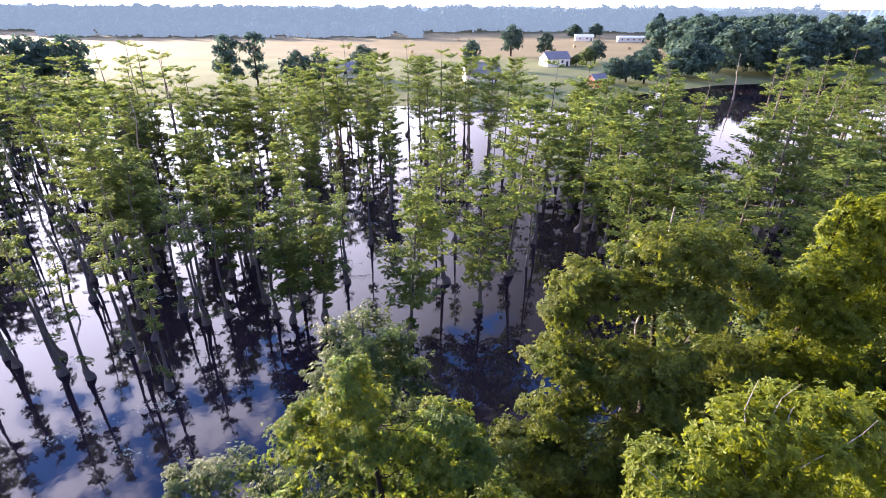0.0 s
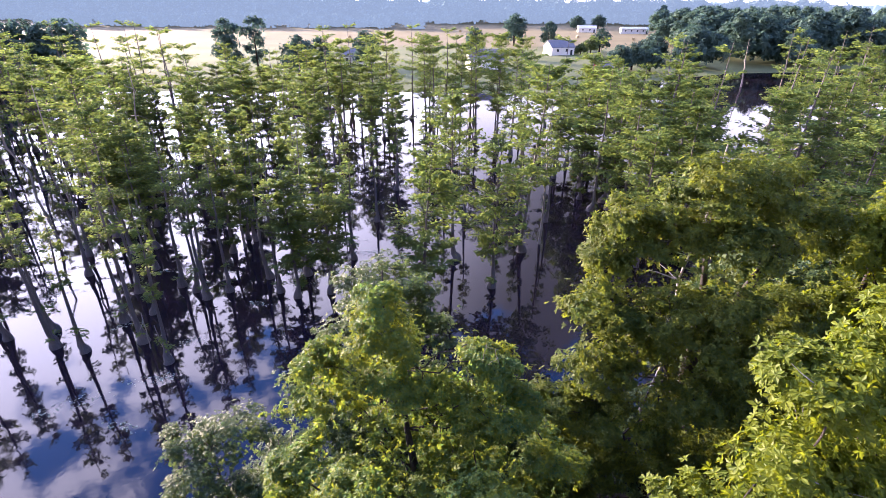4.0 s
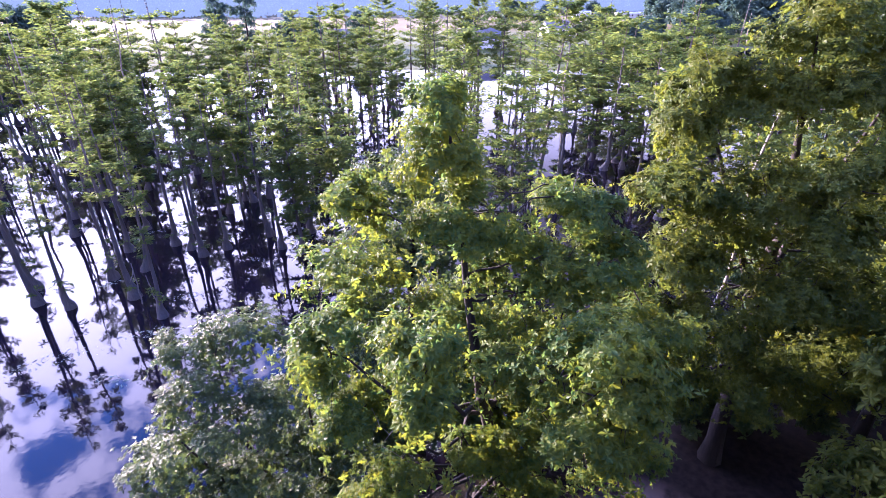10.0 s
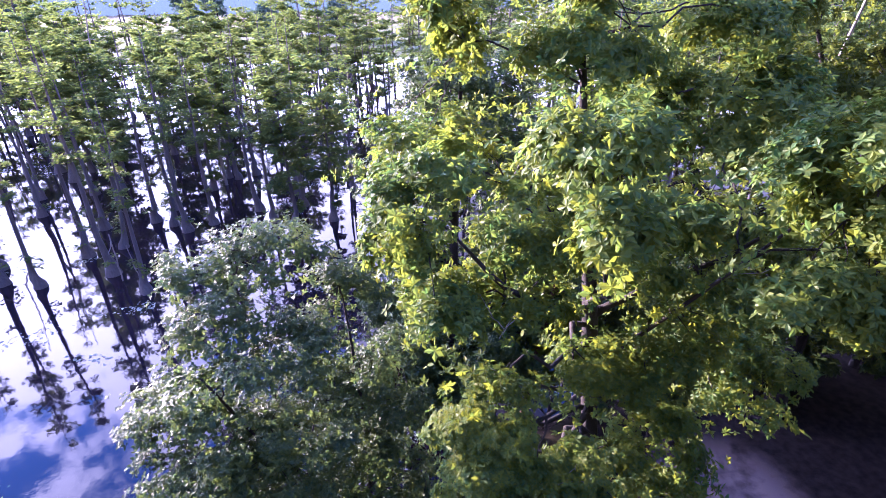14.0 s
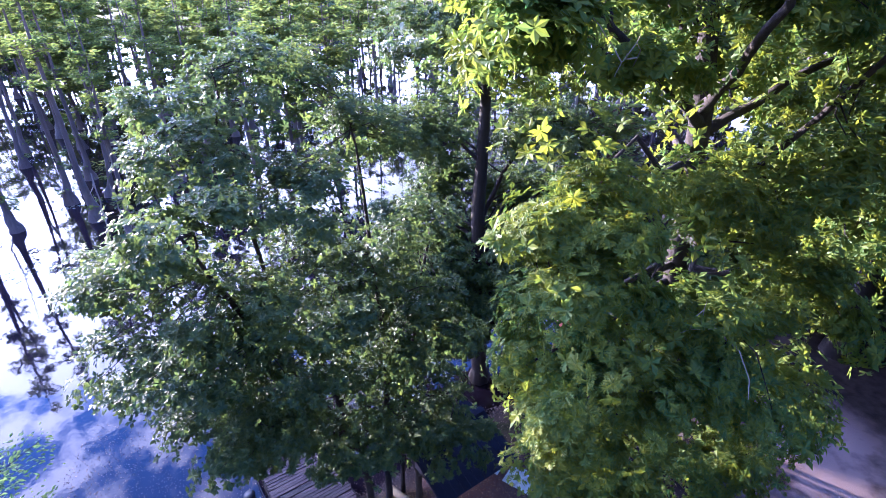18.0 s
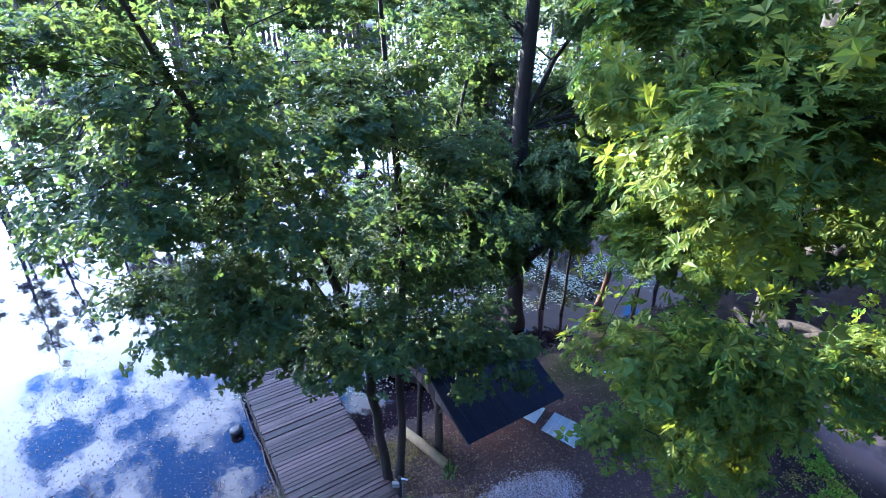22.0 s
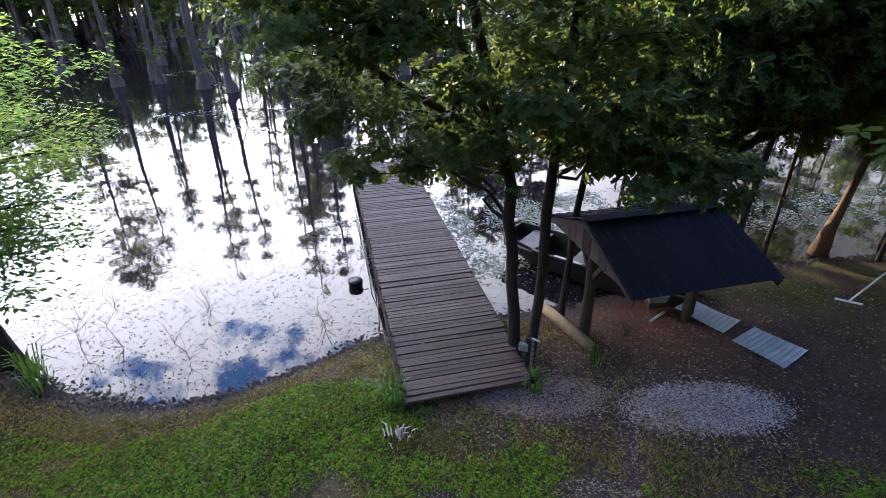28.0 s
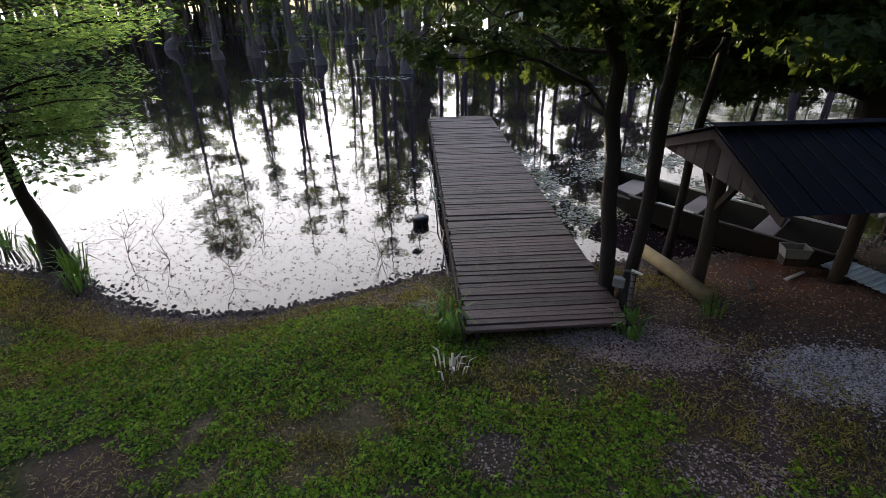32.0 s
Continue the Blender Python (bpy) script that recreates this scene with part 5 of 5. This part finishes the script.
def pebbles(name, label, category, xy, size, material, seed, zoff=0.0):
    g = np.random.default_rng(seed)
    n = len(xy)
    z = np.maximum(ground_z(xy[:, 0], xy[:, 1]), 0.0) + zoff
    s = size * (0.5 + g.random(n))
    oct_v = np.array([(1, 0, 0), (0, 1, 0), (-1, 0, 0), (0, -1, 0), (0, 0, 0.7), (0, 0, -0.5)])
    oct_f = np.array([(0, 1, 4), (1, 2, 4), (2, 3, 4), (3, 0, 4)])
    v = np.c_[xy, z][:, None] + oct_v[None] * s[:, None, None] * (0.6 + 0.8 * g.random((n, 6, 1)))
    f = np.arange(n)[:, None, None] * 6 + oct_f[None]
    ob = new(name, np_mesh(name, v.reshape(-1, 3), f.reshape(-1, 3), material))
    return tagged(ob, label, category, kind="stuff")


g = np.random.default_rng(200)


def spray(cx, cy, rx, ry, turn, n):
    a, r = g.random(n) * 6.283, np.sqrt(g.random(n)) * (0.75 + 0.35 * g.random(n))
    x, y = rx * r * np.cos(a), ry * r * np.sin(a)
    c, s = math.cos(radians(turn)), math.sin(radians(turn))
    return np.c_[cx + c * x - s * y, cy + s * x + c * y]


pebbles("gravel", "pale crushed gravel spread over the yard", "gravel", np.concatenate([spray(-4.95, 12.2, 1.15, 0.52, 20, 9500), spray(-5.0, 12.2, 1.5, 0.8, 20, 900)]), 0.012, M_gravel, 201, 0.004)
pebbles("tan_gravel", "tan gravel and chips strewn beside the dock's end", "gravel", np.concatenate([spray(-7.1, 11.7, 1.0, 0.42, 24, 7000), spray(-7.3, 11.5, 1.5, 0.6, 24, 1200), spray(-6.3, 10.2, 0.6, 0.4, 10, 900), spray(-5.85, 10.4, 0.3, 1.5, 0, 900), spray(-7.9, 9.6, 0.45, 0.3, 20, 400)]), 0.01, M_tan, 211, 0.004)
# grass grows in uneven patches
waves = [(g.uniform(0.5, 4.5), g.uniform(0, 6.283), g.uniform(0, 6.283)) for _ in range(16)]


def patchy(x, y):
    return sum(np.sin(k * (x * math.cos(a) + y * math.sin(a)) + p) / (0.6 + 0.4 * k) for k, a, p in waves)


RUTS = [((-9.9, 7.2), (-10.2, 7.9), (-10.31, 8.2), (-10.43, 8.7)), ((-9.7, 7.2), (-9.97, 7.84), (-9.92, 8.4)), ((-11.6, 7.2), (-11.22, 7.64), (-11.0, 8.05)), ((-5.95, 12.0), (-5.93, 11.4), (-5.89, 10.7), (-5.83, 9.9), (-5.6, 8.6), (-5.5, 6.0))]
BARE = [(-7.95, 9.55, 0.32), (-6.3, 10.25, 0.42), (-7.6, 10.75, 0.3), (-9.2, 9.4, 0.28), (-13.9, 8.3, 0.5), (-8.3, 8.7, 0.3), (-6.9, 9.2, 0.35), (-4.9, 9.6, 0.4), (-4.0, 10.6, 0.4)]


def wear(xy):
    """How bare the lawn is worn: 1 in ruts, paths and scuffed spots."""
    out = np.zeros(len(xy))
    for line in RUTS:
        p = np.array(line)
        t = np.linspace(0, len(p) - 1, 40)
        fine = np.stack([np.interp(t, np.arange(len(p)), p[:, k]) for k in (0, 1)], 1)
        d = np.min(np.hypot(xy[:, 0, None] - fine[None, :, 0], xy[:, 1, None] - fine[None, :, 1]), axis=1)
        out = np.maximum(out, np.clip(1.35 - d / 0.13, 0, 1))
    for x, y, r in BARE:
        d = np.hypot(xy[:, 0] - x, xy[:, 1] - y) / r
        out = np.maximum(out, np.clip(1.6 - d * 1.1, 0, 1))
    out = np.maximum(out, np.clip(1.5 - np.hypot((xy[:, 0] + 7.1) / 1.5, (xy[:, 1] - 11.75) / 0.75), 0, 1))
    return np.maximum(out, np.clip(2.1 - np.hypot((xy[:, 0] + 4.3) / 1.6, (xy[:, 1] - 13.2) / 1.1), 0, 1))


ripples = [(g.uniform(6, 17), g.uniform(0, 6.283), g.uniform(0, 6.283)) for _ in range(14)]


def tufty(x, y):
    return sum(np.sin(k * (x * math.cos(a) + y * math.sin(a)) + p) for k, a, p in ripples) / 4.0


def lawn(name, label, material, count, per, tall, wide, lush):
    """Short tufts; lush ones stand in dense green patches, the others fill the rest thinly."""
    xy = np.c_[g.uniform(-18.5, 1.5, count), np.where(g.random(count) < 0.88, g.uniform(6.4, 13.8, count), 6.4 - 9 * g.random(count) ** 1.6)]
    gap = np.interp(xy[:, 0], NEAR_X, NEAR_Y) - xy[:, 1]
    bare = wear(xy)
    green = patchy(xy[:, 0] * 1.1 + 5, xy[:, 1] * 1.1) * 0.75 + np.clip((-8.4 - xy[:, 0]) * 0.3, -0.45, 0.8) + 0.55 * tufty(xy[:, 0], xy[:, 1]) - 0.9 * np.clip(1.9 - gap, 0, 1)
    keep = (gap > 0.22 + 0.3 * g.random(count)) & (g.random(count) > bare)
    if lush:
        keep &= (green - 0.9 * np.exp(-((xy[:, 0] + 8.5) / 1.5) ** 2 - ((xy[:, 1] - 10.7) / 0.9) ** 2) + g.normal(0, 0.25, count) > 0.12) & (gap > 0.9)
    else:
        keep &= 0.7 * tufty(xy[:, 1] + 7, xy[:, 0]) + patchy(xy[:, 0], xy[:, 1]) * 0.5 + np.clip((-6.2 - xy[:, 0]) * 0.3, -0.5, 0.45) + g.normal(0, 0.5, count) > -0.15
    xy = xy[keep]
    m = len(xy)
    size = 0.6 + 0.8 * g.random(m)
    p = xy[:, None] + g.normal(0, 0.026, (m, per, 2)) * size[:, None, None]
    d = p - xy[:, None]
    L = (tall * (0.6 + 0.7 * g.random((m, per))) * size[:, None]).ravel()
    p, d = p.reshape(-1, 2), d.reshape(-1, 2) * 14
    n = len(p)
    if lush:
        nor, along = np.c_[d * 0.6, np.ones(n)] + random_dirs(g, n) * 0.5, np.c_[d + g.normal(0, 0.5, (n, 2)), np.full(n, 0.1)]
    else:
        nor, along = np.c_[g.normal(0, 1, (n, 2)), np.full(n, 0.5)], np.c_[d + g.normal(0, 0.5, (n, 2)), np.full(n, 0.75)]
    v, f = leaf_quads(np.c_[p, ground_z(p[:, 0], p[:, 1]) + L * (0.55 if lush else 0.3) + 0.02 * g.random(n)], nor, along, L, L * wide)
    tagged(new(name, np_mesh(name, v, f, material)), label, "grass", kind="stuff")


lawn("grass", "short patchy olive-green lawn grass in tufts", M_blade, 85000, 8, 0.046, 0.16, False)
lawn("clover", "lush green clover patches in the lawn", M_clover, 90000, 8, 0.032, 0.7, True)
xy = np.c_[g.uniform(-18, -2, 150000), g.uniform(6.2, 14, 150000)]
gap = np.interp(xy[:, 0], NEAR_X, NEAR_Y) - xy[:, 1]
keep = (gap > 0.25) & (patchy(xy[:, 0] + 3, xy[:, 1] - 2) * 0.8 + np.clip(2.0 - gap * 0.6, -0.3, 1.4) + g.normal(0, 0.5, len(xy)) > 0.1) & (g.random(len(xy)) > wear(xy) * 0.8)
xy = xy[keep]
n = len(xy)
L = 0.026 + 0.034 * g.random(n)
v, f = leaf_quads(np.c_[xy, ground_z(xy[:, 0], xy[:, 1]) + 0.01 + 0.02 * g.random(n)], random_dirs(g, n) * 0.5 + np.array([0, 0, 1.0]), random_dirs(g, n) * np.array([1, 1, 0.3]), L, L * 0.16)
tagged(new("dry_grass", np_mesh("dry_grass", v, f, M_straw)), "dry straw-coloured grass in patches near the shore", "grass", kind="stuff")
scatter("leaf_litter", "brown fallen leaves and twigs strewn on soil", "leaf litter", np.c_[g.uniform(-17, 2, 26000), g.uniform(5.5, 17, 26000)], 0.008, 0.032, M_litter, 202, 0.35)
pebbles("soil_crumbs", "dark crumbs of bare soil in the yard", "soil", np.concatenate([spray(-4.6, 12.9, 3.2, 2.4, 0, 30000), np.c_[g.uniform(-8, 0, 16000), g.uniform(6.2, 13, 16000)]]), 0.011, M_mud, 208, 0.002)
# dark debris line at the water's edge
sx = g.uniform(-17.5, 2, 5200)
sxy = np.c_[sx, np.interp(sx, NEAR_X, NEAR_Y) + g.normal(-0.06, 0.13, len(sx)) * (0.5 + np.abs(np.sin(1.7 * sx) * np.sin(0.6 * sx + 1)))]
pebbles("shore_debris", "dark wet clods and bark along the waterline", "debris", sxy, 0.026, M_mud, 203)
# floating weed on the water to the dock's other side and in rafts between the cypresses
fx = np.concatenate([spray(-9.5, 17.5, 4.0, 2.6, 30, 12000), spray(-5.0, 20.5, 5.0, 1.8, 25, 10000), spray(1.5, 22.5, 6, 1.6, 25, 7000)])
fy = fx[(np.interp(fx[:, 0], NEAR_X, NEAR_Y) < fx[:, 1] - 0.1)]
fy = fy[np.sin(2.3 * fy[:, 0]) * np.sin(1.9 * fy[:, 1]) + 0.5 * np.sin(5 * fy[:, 0] + 3 * fy[:, 1]) + g.normal(0, 0.4, len(fy)) > 0.1]
scatter("duckweed", "pale green floating weed flecked over dark water", "water weed", fy, 0.006, 0.065, M_weed, 204, 0.03)
rafts = np.concatenate([spray(g.uniform(-70, -8), g.uniform(24, 70), g.uniform(0.8, 2.6), g.uniform(0.3, 0.8), g.uniform(-20, 40), 42) for _ in range(90)])
scatter("weed_raft", "thin rafts of pale weed between cypress trunks", "water weed", rafts, 0.006, 0.16, M_weed, 205, 0.02)
flecks = np.c_[g.uniform(-17, -9.5, 150), g.uniform(10.5, 19, 150)]
flecks = flecks[np.interp(flecks[:, 0], NEAR_X, NEAR_Y) < flecks[:, 1] - 0.2]
scatter("floating_leaves", "scattered floating leaves on the open water", "water weed", flecks, 0.006, 0.06, M_mud, 206, 0.03)

# a torn cluster of dead leaves hanging in the oak
c = np.array([[-5.02, 8.92, 9.35]])
v, f = clump_leaves(c, np.array([0.09]), 26, 0.06, np.random.default_rng(207))
tagged(new("dead_leaf_cluster", np_mesh("dead_leaf_cluster", v, f, M_redleaf)), "hanging cluster of withered pinkish leaves in the oak", "leaf cluster")


# ---- far side: houses, field, woods ----
def house(label, x, y, turn, w, d, h, rise, wall, roof, doors=1, windows=2, porch=False, category="house"):
    root = place(category.replace(" ", "_"), label, category, x, y, None, turn)
    part("wall", boxed((w, d, h), pose(0, 0, h / 2)), wall, root)
    for s in (-1, 1):
        bm = bmesh.new()
        o = 0.4
        pts = [(-w / 2 - o, 0, h + rise), (w / 2 + o, 0, h + rise), (w / 2 + o, s * (d / 2 + o), h - 0.2), (-w / 2 - o, s * (d / 2 + o), h - 0.2)]
        top = [bm.verts.new(p) for p in pts]
        low = [bm.verts.new((p[0], p[1], p[2] - 0.15)) for p in pts]
        bm.faces.new(top), bm.faces.new(list(reversed(low)))
        for k in range(4):
            bm.faces.new((top[k], low[k], low[(k + 1) % 4], top[(k + 1) % 4]))
        bmesh.ops.recalc_face_normals(bm, faces=bm.faces)
        part("roof", bm, roof, root)
        bm = bmesh.new()
        a = [bm.verts.new((s * (w / 2 - 0.02), yy, zz)) for yy, zz in ((-d / 2, h), (d / 2, h), (0, h + rise - 0.1))]
        b = [bm.verts.new((s * (w / 2 - 0.2), yy, zz)) for yy, zz in ((-d / 2, h), (d / 2, h), (0, h + rise - 0.1))]
        bm.faces.new(a), bm.faces.new(b)
        for k in range(3):
            bm.faces.new((a[k], a[(k + 1) % 3], b[(k + 1) % 3], b[k]))
        part("gable", bm, wall, root)
    for k in range(windows):
        u = -w / 2 + w * (k + 0.7) / (windows + 0.6)
        fr = part("window", boxed((1.2, 0.08, 1.3), pose(u, -d / 2 - 0.02, h * 0.58)), M_white, root)
        part("pane", boxed((1.0, 0.06, 1.1), pose(u, -d / 2 - 0.05, h * 0.58)), M_pane, fr)
    for k in range(doors):
        part("door", boxed((1.0, 0.08, 2.05), pose(w / 2 - 1.4 - k * 3, -d / 2 - 0.03, 1.03)), M_pane, root)
    return root


house("white cottage with a grey roof beyond the lake", 47.5, 241, 18, 11, 8, 3.4, 2.6, M_wall, M_shingle)
house("small red shed with a grey metal roof", 52, 186, 25, 5.5, 4.5, 2.8, 1.7, M_red, M_shingle, 1, 0, category="shed")
house("long white trailer house at the field's edge", 133, 399, -4, 19, 5, 3.4, 0.9, M_wall, M_wall, 1, 4, category="trailer house")
house("low white outbuilding by the far woods", 102, 412, -6, 13, 6, 3.2, 1.4, M_wall, M_wall, 1, 2, category="outbuilding")
house("white house half hidden by cypress tops", 11.5, 190, 10, 12, 8, 3.5, 3, M_wall, M_shingle)
house("pale house among shore trees", -35, 199, 5, 13, 8, 3.2, 2.4, M_wall, M_shingle)
g = np.random.default_rng(300)
bale = None
for x, y in ((-20, 300), (62, 318), (80, 345), (110, 330), (8, 400), (-60, 330), (128, 352), (40, 380)):
    if bale is None:
        v, f = tubes([[(-0.75, 0, 0.85, 0), (-0.75, 0, 0.85, 0.8), (-0.6, 0, 0.85, 0.86), (0.6, 0, 0.85, 0.86), (0.75, 0, 0.85, 0.8), (0.75, 0, 0.85, 0)]], 16)
        bale = new("hay_bale", np_mesh("hay_bale", v, f, M_hay))
        tagged(bale, "round hay bale lying on the mown field", "hay bale", "hay bales")
        bale.matrix_world = pose(x, y, float(ground_z(x, y)), 0, 0, 40)
    else:
        copy_thing(bale, pose(x, y, float(ground_z(x, y)), 0, 0, g.uniform(0, 180)))


def far_tree(x, y, h, r, density, g, size):
    """Leaves of a far tree: uneven lobes round a domed crown."""
    lobes = [(x, y, h - 0.42 * r, 0.5 * r, 0.5 * r, 0.42 * r)]
    for k in range(7):
        a = 2.4 * k + g.random()
        lobes.append((x + 0.55 * r * math.cos(a), y + 0.55 * r * math.sin(a), h - r * 0.7 - (0.78 * h - 0.7 * r) * k / 6.5, r * g.uniform(0.4, 0.56), r * g.uniform(0.4, 0.56), r * g.uniform(0.34, 0.5)))
    pos, axis, _ = lobe_tufts(lobes, density, g, 0.15)
    return tuft_leaves(pos, axis, size, g, 0.4, 5, False, 0.6)


def lone_tree(x, y, h, r, material, label, group="trees by the far houses"):
    g = np.random.default_rng(int(abs(x * 7 + y)))
    root = place("tree", label, "tree", x, y)
    v, f = tubes([[(0, 0, -0.2, r * 0.09), (0, 0, h * 0.5, r * 0.06), (0, 0, h * 0.9, 0.05)]], 6)
    part("trunk", np_mesh("trunk", v, f, M_bark, True), M_bark, root)
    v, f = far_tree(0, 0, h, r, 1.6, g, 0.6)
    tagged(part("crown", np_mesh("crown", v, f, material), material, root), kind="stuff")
    tagged(root, group=group)


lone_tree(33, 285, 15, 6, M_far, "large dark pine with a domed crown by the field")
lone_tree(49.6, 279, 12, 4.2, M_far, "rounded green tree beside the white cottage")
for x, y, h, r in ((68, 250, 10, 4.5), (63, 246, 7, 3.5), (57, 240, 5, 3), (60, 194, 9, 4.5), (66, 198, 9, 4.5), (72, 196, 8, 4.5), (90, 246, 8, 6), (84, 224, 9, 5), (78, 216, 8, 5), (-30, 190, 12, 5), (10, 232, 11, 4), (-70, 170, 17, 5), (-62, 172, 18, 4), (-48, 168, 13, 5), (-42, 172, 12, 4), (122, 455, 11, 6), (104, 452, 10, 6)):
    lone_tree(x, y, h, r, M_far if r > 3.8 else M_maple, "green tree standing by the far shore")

g = np.random.default_rng(301)
vs, fs, base = [], [], 0
vs2, fs2, base2 = [], [], 0
for k in range(1140):
    if k < 430:  # woods to the right of the channel
        a, d = radians(g.uniform(20, 62)), 175 + 420 * g.random() ** 1.3
        x, y = d * math.sin(a), d * math.cos(a)
        if y < np.interp(x, FAR_X, FAR_Y) + 4 or y < 470 and x < 88 + (y - 200) * 0.27:
            continue
    elif k < 1060:  # tree line behind the field
        x, y = g.uniform(-720, 380), g.uniform(530, 640)
    else:  # hedge in the field, to the left
        x, y = g.uniform(-330, -20), g.uniform(430, 470)
    h, r = g.uniform(11, 19), g.uniform(5, 8.5)
    if 430 <= k < 1060:
        h, r = h * 1.25, r * 1.9
    if k >= 1060:
        h, r = h * 0.6, r * 0.8
    v, f = far_tree(x, y, h, r, 0.42 if k < 430 else 0.06, g, 1.25 if k < 430 else 3.0)
    v[:, 2] += float(ground_z(x, y))
    (vs if k < 430 else vs2).append(v), (fs if k < 430 else fs2).append(f + (base if k < 430 else base2))
    if k < 430:
        base += len(v)
    else:
        base2 += len(v)
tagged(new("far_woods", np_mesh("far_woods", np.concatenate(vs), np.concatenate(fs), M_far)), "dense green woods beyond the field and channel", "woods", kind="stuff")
tagged(new("distant_treeline", np_mesh("distant_treeline", np.concatenate(vs2), np.concatenate(fs2), M_haze)), "blue-green tree line with haze put into its glow", "backdrop", kind="stuff")
# woods that close the lake on both sides
vs, fs, base = [], [], 0
for k in range(260):
    s = -1 if k % 2 else 1
    x, y = s * g.uniform(125, 210), g.uniform(-40, 190)
    if s > 0 and y > 150:
        continue
    v, f = far_tree(x, y, g.uniform(13, 20), g.uniform(4, 7), 0.25, g, 1.5)
    vs.append(v), fs.append(f + base)
    base += len(v)
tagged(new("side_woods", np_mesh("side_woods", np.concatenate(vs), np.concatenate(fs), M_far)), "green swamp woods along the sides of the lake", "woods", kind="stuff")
# unseen woods added round the yard's land side to cut the sky light
vs, fs, base = [], [], 0
for k in range(150):
    if k < 120:
        x, y = g.uniform(-60, 45), g.uniform(-30, -7)
    else:
        x, y = g.uniform(14, 34), g.uniform(-8, 9)
    v, f = far_tree(x, y, g.uniform(15, 21), g.uniform(3.2, 4.6), 0.9, g, 0.9)
    vs.append(v), fs.append(f + base)
    base += len(v)
tagged(new("rear_woods", np_mesh("rear_woods", np.concatenate(vs), np.concatenate(fs), M_oakdark)), "unseen dense woods added on the land side to block sky light", "woods", kind="stuff")
# three more unseen trees added to hold sky light off the ground
for k, (x, y, h) in enumerate(((9.5, 1.0, 16.0), (12.5, 4.5, 17.0), (8.0, -5.0, 17.0))):
    bank_tree(x, y, h, 3.0, M_oak, 340 + k)
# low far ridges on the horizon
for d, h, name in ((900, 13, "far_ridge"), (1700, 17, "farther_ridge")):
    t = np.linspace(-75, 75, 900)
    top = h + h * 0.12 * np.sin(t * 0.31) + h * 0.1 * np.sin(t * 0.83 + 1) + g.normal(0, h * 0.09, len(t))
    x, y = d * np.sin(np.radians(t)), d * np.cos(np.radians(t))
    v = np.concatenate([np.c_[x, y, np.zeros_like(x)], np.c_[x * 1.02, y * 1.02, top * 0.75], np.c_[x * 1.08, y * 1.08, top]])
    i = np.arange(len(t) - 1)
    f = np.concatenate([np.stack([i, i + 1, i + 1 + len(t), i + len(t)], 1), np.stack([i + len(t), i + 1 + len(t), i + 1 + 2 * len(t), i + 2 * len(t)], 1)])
    tagged(new(name, np_mesh(name, v, f, M_ridge)), "low wooded ridge on the horizon with haze as glow", "backdrop", kind="structure")
